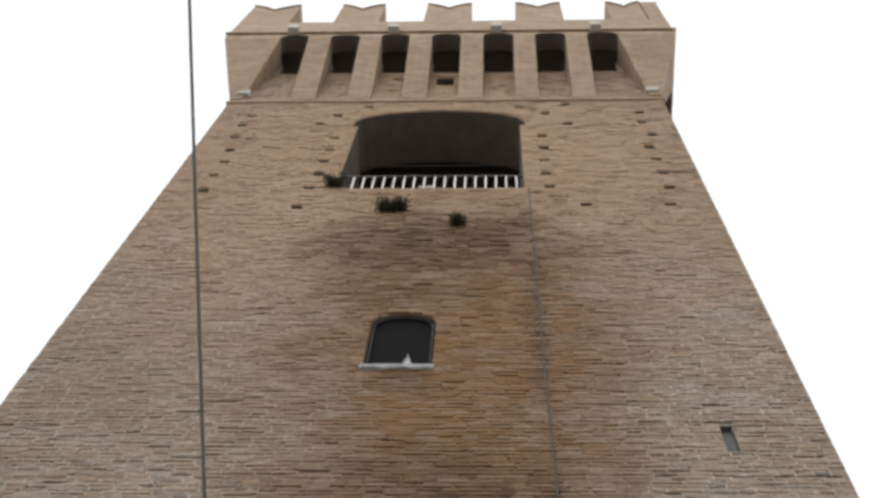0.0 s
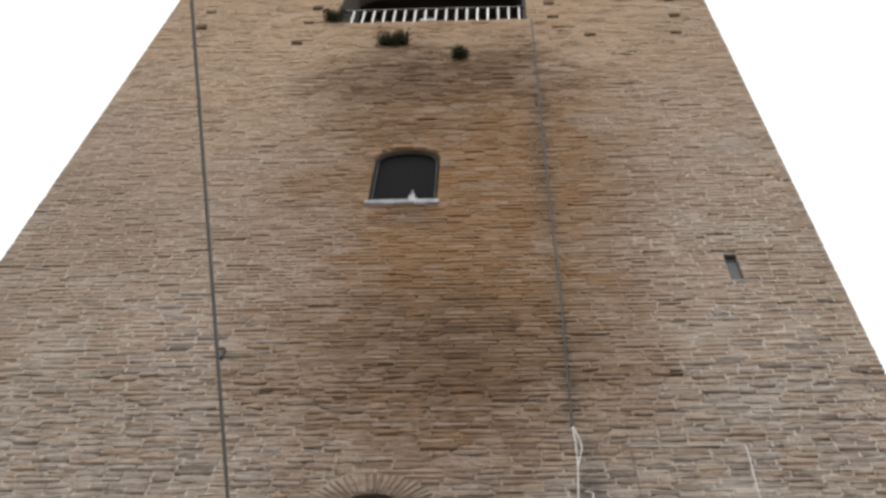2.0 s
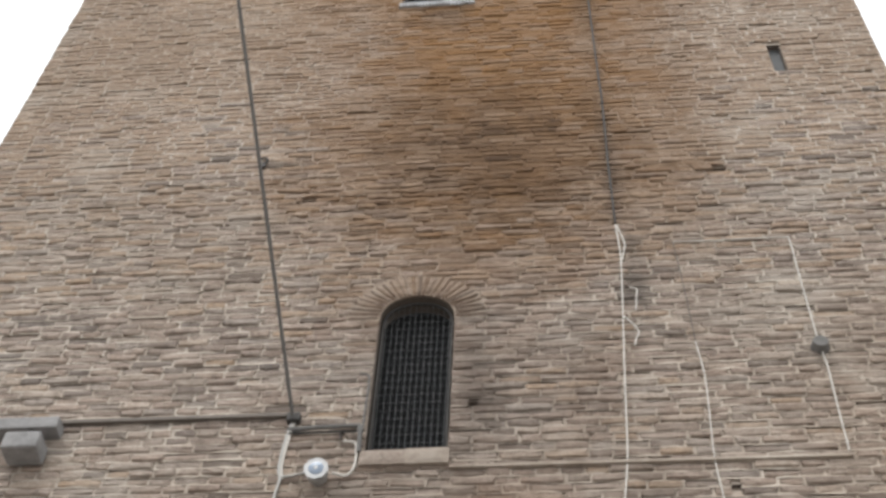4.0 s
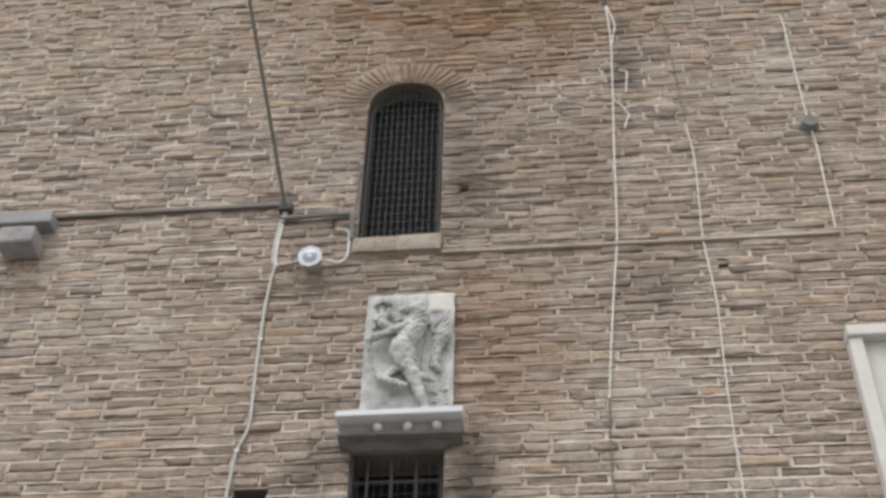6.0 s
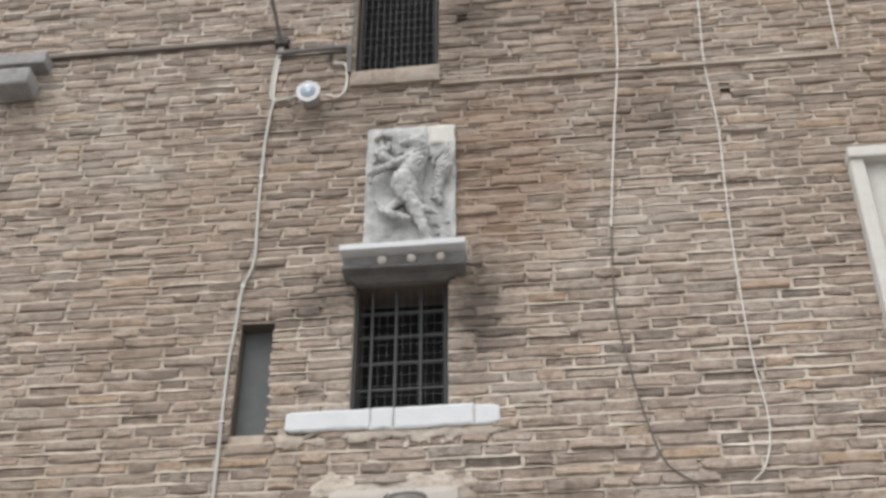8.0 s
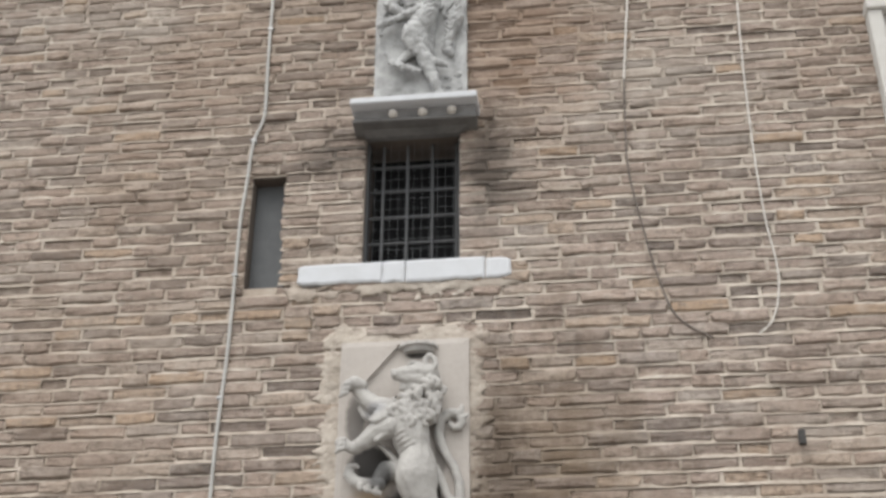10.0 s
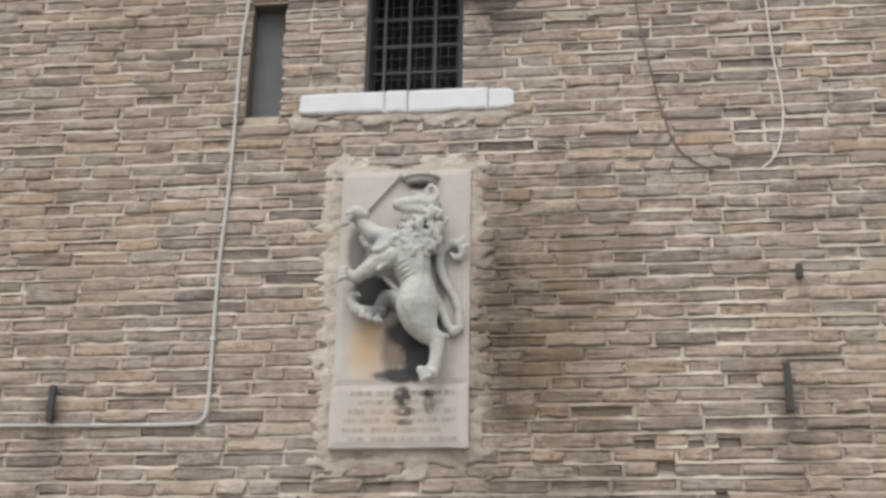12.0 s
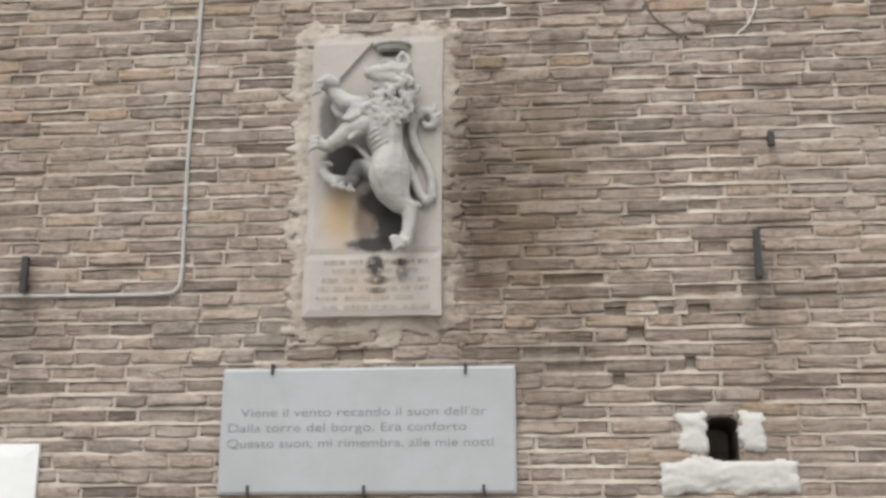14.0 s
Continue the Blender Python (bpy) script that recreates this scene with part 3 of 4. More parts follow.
for x, h in ((-0.93, 0.13), (-0.905, 0.24), (-0.885, 0.15), (-0.86, 0.07)):
    into(part("spike", tube([(x, -0.02, 13.62), (x + 0.005, -0.03, 13.62 + h)], [0.014, 0.005], sides=5), M_WHITE), win)

edge = [Vector((x, 0.05, z)) for x, z in arch_outline(UPPER[0] + 0.03, UPPER[1] - 0.03, UPPER[2] + 0.02, UPPER[3], UPPER[4] - 0.03)]
into(part("frame", tube(edge[1:] + [edge[0]], 0.007, sides=6), M_IRON), win)
# added black sheet, the shade of the upper window's inside
into(part("shade_sheet", box(UPPER[0] + 0.004, UPPER[1] - 0.004, 0.075, 0.10, UPPER[2], UPPER[4] + 0.05), M_VOID), win)

# belfry opening with its row of white bars
win = window_thing("window", BELL, "wide arched belfry opening with a row of white bars")
for i in range(17):
    x = -2.09 + i * 0.1515
    into(part("bar", box(x - 0.0125, x + 0.0125, 0.035, 0.06, 19.58, 20.2, 0.005), M_ZINC if i in (12, 13) else M_PAINT), win)
into(part("rail", box(BELL[0], BELL[1], 0.03, 0.06, 20.2, 20.23), M_IRON), win)
into(part("rail", tube([(BELL[0], 0.8, 23.2), (BELL[1], 0.8, 23.25)], 0.010, sides=6), M_BARS), win)
into(part("label_plate", box(-1.10, -0.86, 0.02, 0.034, 19.66, 19.70, 0.004), M_PAINT), win)
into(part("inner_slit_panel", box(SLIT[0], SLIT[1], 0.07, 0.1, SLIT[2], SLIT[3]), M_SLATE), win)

# ---------------------------------------------------------------- things fixed to the face


def fuse(name, limbs, material, label, category, cell=0.008, grow=1.0, back=0.0, rough=0.0):
    """One carved figure: swept limbs melted into a single skin."""
    seed_bm = bmesh.new()
    bmesh.ops.create_icosphere(seed_bm, subdivisions=2, radius=1.0)
    unit = np.array([v.co[:] for v in seed_bm.verts])
    tris = np.array([[v.index for v in f.verts] for f in seed_bm.faces])
    seed_bm.free()
    all_v, all_f = [], []
    for pts, radii in limbs:
        for i in range(len(pts) - 1):
            for step in range(5 if i < len(pts) - 2 else 6):
                t = step / 5
                p = Vector(pts[i]).lerp(Vector(pts[i + 1]), t)
                rad = (radii[i] + (radii[i + 1] - radii[i]) * t) * grow
                all_f.append(tris + len(unit) * len(all_v))
                all_v.append(unit * rad + np.array(p[:]))
    me = bpy.data.meshes.new(name)
    me.from_pydata(np.concatenate(all_v).tolist(), [], np.concatenate(all_f).tolist())
    ob = new(name, me)
    m = ob.modifiers.new("skin", "REMESH")
    m.mode, m.voxel_size, m.use_smooth_shade = "VOXEL", cell, True
    s = ob.modifiers.new("soften", "SMOOTH")
    s.factor, s.iterations = 0.5, 2
    done = bpy.data.meshes.new_from_object(ob.evaluated_get(bpy.context.evaluated_depsgraph_get()))
    bpy.data.objects.remove(ob)
    done.materials.clear()
    done.materials.append(material)
    for v in done.vertices:
        v.co += Vector(noise.noise_vector(v.co * 45)) * 0.0022
        if rough:
            v.co += Vector(noise.noise_vector(v.co * 30)) * rough + Vector(noise.noise_vector(v.co * 85)) * rough * 0.5
        v.co.y = min(v.co.y, back)
    return tagged(new(name, done), label, category)


def limb(y, *pts):
    """Points of x, z and radius at one depth, or x, z, radius, y."""
    return [(p[0], p[3] if len(p) > 3 else y, p[1]) for p in pts], [p[2] for p in pts]


# large relief: slab, inscription stone and lion
slab_thing = group_thing("lion_tablet", (-0.887, 0, 3.05), "pale stone panel with a worn inscription, set in the brick wall", "tablet")
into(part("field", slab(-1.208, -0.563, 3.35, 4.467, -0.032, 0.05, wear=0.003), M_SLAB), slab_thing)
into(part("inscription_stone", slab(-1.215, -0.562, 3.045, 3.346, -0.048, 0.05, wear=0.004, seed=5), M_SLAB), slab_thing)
random.seed(11)
for row in range(6):
    z, x = 3.305 - row * 0.044, -1.15 + random.uniform(0, 0.08)
    while x < -0.66:
        word = bmesh.new()
        for stroke in range(random.randint(3, 9)):
            if x > -0.62:
                break
            w = random.uniform(0.004, 0.008)
            box(x, x + w, -0.0496, -0.047, z - 0.011, z + 0.011, bm=word)
            if random.random() < 0.4:
                box(x + w, x + w + 0.006, -0.0496, -0.047, z + random.choice((-0.011, 0.0, 0.007)), z + random.choice((0.009, 0.011)), bm=word)
            x += w + random.uniform(0.006, 0.010)
        into(part("lettering", word, M_CARVED), slab_thing)
        x += random.uniform(0.015, 0.03)
blade = prism([(-0.905, 4.438), (-0.926, 4.440), (-1.098, 4.246), (-1.080, 4.232)], -0.052, -0.02)
into(part("sword", blade, M_SLAB, None, "slanting stone sword blade"), slab_thing)
into(part("pin", box(-0.925, -0.920, -0.036, -0.02, 4.09, 4.165), M_IRON, None, "dark iron pin below the muzzle"), slab_thing)

lion_head = [
    limb(-0.128, (-0.906, 4.233, 0.030), (-0.856, 4.234, 0.041), (-0.790, 4.234, 0.052), (-0.749, 4.229, 0.052)),
    limb(-0.150, (-0.922, 4.243, 0.012), (-0.916, 4.222, 0.014)),
    limb(-0.128, (-0.884, 4.158, 0.011), (-0.840, 4.160, 0.020), (-0.789, 4.166, 0.036)),
    limb(-0.160, (-0.848, 4.272, 0.006), (-0.824, 4.280, 0.011), (-0.782, 4.266, 0.012)),
    limb(-0.165, (-0.760, 4.255, 0.012), (-0.763, 4.292, 0.012), (-0.743, 4.315, 0.012), (-0.719, 4.294, 0.013), (-0.711, 4.258, 0.014), (-0.729, 4.231, 0.013)),
    limb(-0.132, (-0.889, 4.222, 0.026), (-0.848, 4.208, 0.036), (-0.785, 4.196, 0.046)),
]
lion_head.append(limb(-0.126, (-0.878, 4.172, 0.014), (-0.835, 4.168, 0.028), (-0.790, 4.150, 0.040)))
lion_trunk = [
    limb(-0.100, (-0.738, 4.205, 0.046), (-0.732, 4.120, 0.050), (-0.752, 4.033, 0.054)),
    limb(-0.100, (-0.801, 4.158, 0.046), (-0.827, 4.100, 0.064), (-0.844, 4.032, 0.068)),
    limb(-0.095, (-0.847, 4.007, 0.094), (-0.836, 3.919, 0.089), (-0.812, 3.841, 0.073), (-0.802, 3.764, 0.092, -0.104), (-0.802, 3.715, 0.098, -0.110)),
    limb(-0.110, (-0.802, 3.702, 0.098), (-0.789, 3.640, 0.080), (-0.755, 3.577, 0.054), (-0.710, 3.545, 0.038), (-0.705, 3.493, 0.034), (-0.710, 3.429, 0.032), (-0.726, 3.385, 0.035)),
    limb(-0.100, (-0.703, 3.559, 0.025), (-0.672, 3.564, 0.016), (-0.657, 3.560, 0.009)),
    limb(-0.130, (-0.723, 3.372, 0.030), (-0.754, 3.375, 0.025), (-0.776, 3.390, 0.021)),
]
lion_forelegs = [
    limb(-0.105, (-0.936, 4.055, 0.056), (-1.015, 4.085, 0.046), (-1.067, 4.133, 0.038), (-1.105, 4.179, 0.034)),
    limb(-0.085, (-1.091, 4.085, 0.012), (-1.067, 4.045, 0.017), (-1.030, 4.020, 0.022)),
    limb(-0.130, (-1.073, 4.185, 0.026), (-1.111, 4.198, 0.034), (-1.145, 4.181, 0.030)),
    limb(-0.130, (-0.931, 3.959, 0.054), (-0.999, 3.937, 0.046), (-1.052, 3.890, 0.038), (-1.101, 3.860, 0.030)),
    limb(-0.140, (-1.117, 3.858, 0.026), (-1.150, 3.880, 0.031), (-1.170, 3.885, 0.024)),
    limb(-0.160, (-0.989, 3.885, 0.012), (-0.963, 3.908, 0.012), (-0.936, 3.922, 0.010)),
]
lion_far_leg = [
    limb(-0.090, (-0.984, 3.885, 0.010), (-0.933, 3.835, 0.015), (-0.882, 3.776, 0.014)),
    limb(-0.065, (-0.895, 3.759, 0.047), (-0.954, 3.766, 0.046), (-0.985, 3.724, 0.038)),
    limb(-0.085, (-0.981, 3.692, 0.030), (-1.040, 3.697, 0.028), (-1.094, 3.705, 0.028), (-1.132, 3.745, 0.025), (-1.126, 3.780, 0.020)),
    limb(-0.095, (-1.126, 3.782, 0.016), (-1.100, 3.788, 0.012), (-1.085, 3.778, 0.008)),
]
lion_tail = [
    limb(-0.050, (-0.725, 3.779, 0.019), (-0.699, 3.716, 0.019), (-0.671, 3.644, 0.019), (-0.639, 3.594, 0.019), (-0.606, 3.618, 0.018), (-0.609, 3.699, 0.018),
         (-0.629, 3.766, 0.017), (-0.662, 3.825, 0.017), (-0.692, 3.884, 0.019), (-0.709, 3.952, 0.020)),
    limb(-0.050, (-0.709, 3.952, 0.020), (-0.700, 4.016, 0.021), (-0.659, 4.054, 0.021), (-0.613, 4.050, 0.020), (-0.595, 4.012, 0.018), (-0.608, 3.980, 0.016),
         (-0.636, 3.977, 0.015), (-0.650, 3.996, 0.012)),
    limb(-0.060, (-0.602, 4.054, 0.014), (-0.595, 4.084, 0.008)),
    limb(-0.060, (-0.590, 4.024, 0.012), (-0.569, 4.038, 0.008)),
    limb(-0.050, (-0.621, 3.758, 0.011), (-0.627, 3.805, 0.006)),
]
lion_tail = [(pts, [r * 1.18 for r in radii]) for pts, radii in lion_tail]
lion_limbs = lion_head + lion_trunk + lion_forelegs + lion_far_leg + lion_tail
# toes: a short curled row for each paw
for x, z, y, dx, dz in ((-1.134, 4.184, -0.155, -0.005, -0.024), (-1.144, 3.893, -0.168, -0.002, -0.024), (-0.748, 3.388, -0.160, 0.006, -0.020)):
    for j in range(3):
        a, b = x + dx * j, z + dz * j
        lion_limbs.append(limb(y, (a, b, 0.012), (a - 0.020, b - 0.004, 0.0135), (a - 0.033, b - 0.018, 0.008)))
for j in range(3):
    a, b = -1.068 + 0.038 * j, 3.680 - 0.011 * j
    lion_limbs.append(limb(-0.112, (a, b, 0.014), (a - 0.003, b - 0.014, 0.014), (a + 0.018, b - 0.017, 0.009)))
# mane: rows of curled locks from the ear down to the chest and over the shoulder
random.seed(8)
for row in range(7):
    z = 4.190 - 0.034 * row
    left = (-0.80, -0.83, -0.87, -0.925, -0.95, -0.935, -0.905)[row]
    right = (-0.695, -0.69, -0.685, -0.69, -0.70, -0.71, -0.73)[row]
    count = max(4, round((right - left) / 0.036))
    for j in range(count):
        s = (j + 0.5 * (row % 2)) / (count - 0.5)
        x, q = left + (right - left) * s + random.uniform(-0.007, 0.007), z + random.uniform(-0.010, 0.010) - 0.016 * (1 - s) * (row < 4)
        y = -0.128 - 0.040 * math.sin(math.pi * min(1, 0.15 + s * 0.85)) - random.uniform(0, 0.016)
        curl, r = random.choice((-1, 1)) * random.uniform(0.012, 0.020), random.uniform(0.0135, 0.0175)
        lion_limbs.append(limb(y, (x, q, r), (x + curl, q - 0.012, r * 0.95), (x + curl * 0.9, q - 0.030, r * 0.85), (x + curl * 0.1, q - 0.040, r * 0.5)))
for j in range(6):
    q = 4.055 - 0.016 * j
    lion_limbs.append(limb(-0.158 - 0.004 * j, (-0.900 - 0.010 * j, q + 0.020, 0.010), (-0.945 - 0.009 * j, q, 0.012), (-0.985 - 0.008 * j, q + 0.004, 0.006)))
# ribs, and the fold of the flank
for j in range(5):
    q = 3.905 - 0.026 * j
    lion_limbs.append(limb(-0.18, (-0.905 + 0.006 * j, q, 0.004, -0.160 + 0.003 * j), (-0.868 + 0.005 * j, q + 0.014, 0.006, -0.181 + 0.003 * j), (-0.822 + 0.004 * j, q + 0.036, 0.003, -0.185 + 0.003 * j)))
fuse("lion_statue", lion_limbs, M_LION, "pale stone rampant lion carved in high relief", "statue", 0.0042, 1.05, -0.02)

# the crown over the lion's head
crown = bmesh.new()
bmesh.ops.create_cone(crown, cap_ends=True, segments=24, radius1=0.070, radius2=0.090, depth=0.034, matrix=Matrix.Translation((-0.812, -0.035, 4.405)) @ Matrix.Diagonal((1, 0.65, 1, 1)))
tube([(-0.812 + 0.090 * math.cos(i * math.pi / 12), -0.035 - 0.057 * math.sin(i * math.pi / 12), 4.417) for i in range(13)], 0.009, crown, 7)
for i in range(1, 6):
    a = i * math.pi / 6
    tube([(-0.812 + 0.088 * math.cos(a), -0.035 - 0.056 * math.sin(a), 4.419), (-0.812 + 0.092 * math.cos(a), -0.035 - 0.060 * math.sin(a), 4.434)], [0.013, 0.005], crown, 6)
into(part("crown", crown, M_LION, None, "grey stone crown"), slab_thing)

# small weathered relief above, on a moulded shelf with three balls
small = group_thing("stone_relief", (-0.83, 0, 5.87), "grey weathered stone relief slab above a grated window", "relief")
into(part("slab", slab(-1.09, -0.565, 5.86, 6.83, -0.055, 0.05, wear=0.008, seed=9), M_GREY), small)
into(part("infill", slab(-0.724, -0.568, 6.675, 6.826, -0.062, -0.03, 0.02, wear=0.016, seed=2), M_PLASTER, None, "pale mortar repair at the corner"), small)
beast = [
    limb(-0.12, (-0.866, 6.639, 0.020), (-0.822, 6.662, 0.034), (-0.772, 6.652, 0.044)),
    limb(-0.10, (-0.894, 6.584, 0.011), (-0.844, 6.587, 0.018), (-0.793, 6.587, 0.032)),
    limb(-0.12, (-0.88, 6.655, 0.010), (-0.85, 6.665, 0.012)),
    limb(-0.075, (-0.925, 6.531, 0.024), (-0.979, 6.579, 0.032), (-0.993, 6.636, 0.030)),
    limb(-0.085, (-1.031, 6.611, 0.014), (-1.037, 6.675, 0.009)),
    limb(-0.085, (-0.997, 6.644, 0.014), (-0.998, 6.701, 0.009)),
    limb(-0.085, (-0.959, 6.636, 0.014), (-0.950, 6.684, 0.009)),
    limb(-0.070, (-1.03, 6.735, 0.016), (-0.99, 6.775, 0.018), (-0.95, 6.740, 0.014)),
    limb(-0.110, (-0.825, 6.539, 0.034), (-0.940, 6.487, 0.024), (-1.054, 6.438, 0.021)),
    limb(-0.100, (-1.059, 6.433, 0.019), (-1.056, 6.380, 0.014)),
    limb(-0.090, (-0.755, 6.620, 0.046), (-0.780, 6.531, 0.056), (-0.820, 6.442, 0.066), (-0.861, 6.377, 0.068), (-0.829, 6.296, 0.056)),
]
beast += [
    limb(-0.105, (-0.882, 6.344, 0.046), (-0.861, 6.272, 0.034)),
    limb(-0.100, (-0.821, 6.247, 0.044), (-0.786, 6.158, 0.043), (-0.743, 6.037, 0.029), (-0.715, 5.948, 0.026)),
    limb(-0.105, (-0.708, 5.930, 0.023), (-0.756, 5.910, 0.019), (-0.792, 5.906, 0.013)),
    limb(-0.055, (-0.760, 6.506, 0.030), (-0.776, 6.361, 0.028), (-0.775, 6.247, 0.026)),
    limb(-0.100, (-0.751, 6.166, 0.023), (-0.707, 6.147, 0.018), (-0.671, 6.126, 0.012)),
    limb(-0.080, (-0.845, 6.272, 0.026), (-0.908, 6.223, 0.022), (-0.945, 6.183, 0.022)),
    limb(-0.100, (-1.014, 6.239, 0.011), (-0.989, 6.183, 0.020), (-0.920, 6.137, 0.024), (-0.831, 6.102, 0.018)),
    limb(-0.070, (-0.649, 6.231, 0.018), (-0.679, 6.280, 0.025), (-0.650, 6.393, 0.034), (-0.614, 6.474, 0.034), (-0.600, 6.539, 0.025), (-0.636, 6.595, 0.020), (-0.686, 6.571, 0.016), (-0.688, 6.506, 0.012)),
]
for j in range(5):
    beast.append(limb(-0.105, (-0.700 + 0.009 * j, 6.296 + 0.061 * j, 0.008), (-0.640 + 0.007 * j, 6.417 + 0.048 * j, 0.010), (-0.597 + 0.003 * j, 6.466 + 0.045 * j, 0.006)))
    beast.append(limb(-0.142, (-0.810 + 0.007 * j, 6.442 + 0.038 * j, 0.010), (-0.749 + 0.005 * j, 6.474 + 0.038 * j, 0.008)))
    beast.append(limb(-0.118, (-0.985 + 0.030 * j, 6.168 - 0.014 * j, 0.010), (-0.978 + 0.030 * j, 6.140 - 0.014 * j, 0.007)))
random.seed(31)
for j in range(34):
    x, z = random.choice(((random.uniform(-0.70, -0.585), random.uniform(5.9, 6.12)), (random.uniform(-0.80, -0.62), random.uniform(6.56, 6.66)), (random.uniform(-1.06, -0.93), random.uniform(6.55, 6.79))))
    beast.append(limb(-0.058, (x, z, random.uniform(0.008, 0.015)), (x + random.uniform(-0.02, 0.02), z + random.uniform(-0.02, 0.02), 0.006)))
into(part("block", slab(-0.856, -0.728, 6.67, 6.822, -0.066, -0.03, 0.02, 0.010, 4), M_GREY, None, "blue-grey stone block over the beast"), small)
fuse("carved_beast", beast, M_GREY, "grey weathered carved beast in low relief", "statue", 0.0050, 1.08, -0.045, 0.008)

shelf = group_thing("stone_shelf", (-0.845, 0, 5.6), "moulded grey stone shelf with three balls under a relief", "shelf")
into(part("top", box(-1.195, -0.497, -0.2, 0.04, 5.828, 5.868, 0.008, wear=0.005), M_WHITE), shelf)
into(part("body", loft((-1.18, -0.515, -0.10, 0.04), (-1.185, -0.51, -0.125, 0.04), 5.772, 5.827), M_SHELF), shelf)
# moulding and corbel are darker than the body and top above
into(part("moulding", box(-1.19, -0.505, -0.13, 0.04, 5.748, 5.771, 0.008, wear=0.006), M_DARKGREY), shelf)
into(part("corbel", loft((-1.12, -0.615, -0.01, 0.03), (-1.15, -0.56, -0.06, 0.03), 5.728, 5.747), M_DARKGREY), shelf)
for x in (-0.963, -0.80, -0.64):
    ball = bmesh.new()
    bmesh.ops.create_icosphere(ball, subdivisions=3, radius=0.027, matrix=Matrix.Translation((x, -0.13, 5.795)))
    into(part("ball", ball, M_PALE, smooth=True), shelf)

# white sill under the grated window, cracked into four stones
sill = group_thing("white_sill", (-0.89, 0, 4.8), "whitewashed cracked stone sill under the grated window", "sill")
for i, (x0, x1) in enumerate(((-1.461, -1.0135), (-1.011, -0.897), (-0.891, -0.479), (-0.473, -0.344))):
    stone = slab(x0, x1, 4.815 - 0.007 * (i > 0), 4.932 - 0.009 * (i == 3), -0.024, 0.1, 0.012, 0.004, i * 7)
    for v in stone.verts:
        # broken, rounded ends and a chipped lower edge
        end = max(0.0, 1 - (v.co.x + 1.461) / 0.04) if i == 0 else max(0.0, 1 - (-0.344 - v.co.x) / 0.06) if i == 3 else 0.0
        v.co.z += (4.873 - v.co.z) * 0.25 * end ** 2
        if v.co.z < 4.83:
            v.co.z += 0.014 * max(0.0, noise.noise(Vector((v.co.x * 23, 1.7, 0))) - 0.1)
    into(part("stone", stone, M_WHITE), sill)
into(part("mortar_crack", slab(-0.486, -0.468, 4.806, 4.915, -0.018, 0.05, 0.012, 0.010, 3), M_BED, None, "grey mortar in a crack"), sill)

# marble plaque
plaque = group_thing("marble_plaque", (-0.9, 0, 2.23), "pale grey marble plaque with engraved lines of verse", "plaque")
into(part("stone", slab(-1.577, -0.223, 2.231, 2.806, -0.03, 0.02, 0.012, 0.0012), M_MARBLE), plaque)
for x, z, d in ((-1.344, 2.80, 1), (-0.451, 2.79, 1), (-1.437, 2.243, -1), (-0.907, 2.24, -1), (-0.368, 2.24, -1)):
    into(part("clamp", box(x - 0.006, x + 0.006, -0.04, 0.0, z - 0.022, z + 0.028, 0.002), M_IRON), plaque)


def words(text, x, z, width, size):
    """One engraved line, each word a piece of its own."""
    def shape_of(body):
        c = bpy.data.curves.new("words", "FONT")
        c.body, c.size, c.extrude, c.offset = body, size, 0.0006, -0.0004
        ob = new("words", c)
        me = bpy.data.meshes.new_from_object(ob.evaluated_get(bpy.context.evaluated_depsgraph_get()))
        bpy.data.objects.remove(ob)
        return me, max(v.co.x for v in me.vertices)

    k = width / shape_of(text)[1]
    done = ""
    for word in text.split(" "):
        me, long = shape_of(word)
        start = (shape_of(done + word)[1] - long) * k
        me.transform(Matrix.Translation((x + start, -0.0308, z)) @ Matrix.Rotation(math.pi / 2, 4, "X") @ Matrix.Diagonal((k, 1, 1, 1)))
        me.materials.append(M_LETTER)
        into(tagged(new("word", me), "engraved grey letters", kind="stuff"), plaque)
        done += word + " "


words("Viene il vento recando il suon dell'or", -1.485, 2.582, 1.13, 0.056)
words("Dalla torre del borgo. Era conforto", -1.545, 2.512, 1.10, 0.056)
words("Questo suon, mi rimembra, alle mie notti", -1.545, 2.441, 1.22, 0.056)

# partly seen pieces at the sides
side = group_thing("framed_panel", (2.2, 0, 5.3), "pale stone panel in a moulded frame", "panel")
into(part("panel", slab(1.73, 2.75, 5.30, 6.33, -0.03, 0.03, 0.06, 0.004), M_PLASTER), side)
for b in ((1.655, 1.735, -0.08, 0.03, 5.3, 6.33), (2.745, 2.82, -0.08, 0.03, 5.3, 6.33), (1.65, 2.83, -0.1, 0.03, 6.33, 6.405), (1.65, 2.83, -0.1, 0.03, 5.22, 5.3)):
    into(part("frame", box(*b, 0.012, wear=0.003), M_PLASTER), side)
tagged(part("white_sign", slab(-3.1, -2.43, 1.75, 2.47, -0.03, 0.02, 0.06, 0.001), M_PAINT), "plain white wall plaque", "plaque")
flood = group_thing("floodlight", (-3.4, 0, 7.4), "grey metal floodlight under a bar on the wall", "lamp")
into(part("bar", box(-3.75, -3.22, -0.12, 0.02, 7.56, 7.66, 0.01), M_SHELF), flood)
into(part("housing", box(-3.5, -3.26, -0.2, -0.02, 7.31, 7.45, 0.02), M_SHELF), flood)
into(part("arm", box(-3.41, -3.37, -0.1, -0.06, 7.44, 7.57), M_IRON), flood)

# thin ledges of tile across the face
tagged(part("tile_ledge", box(-3.25, -1.70, -0.03, 0.02, 7.685, 7.715, 0.005, wear=0.006), M_DARKWIRE), "thin projecting tile ledge along the wall", "ledge")
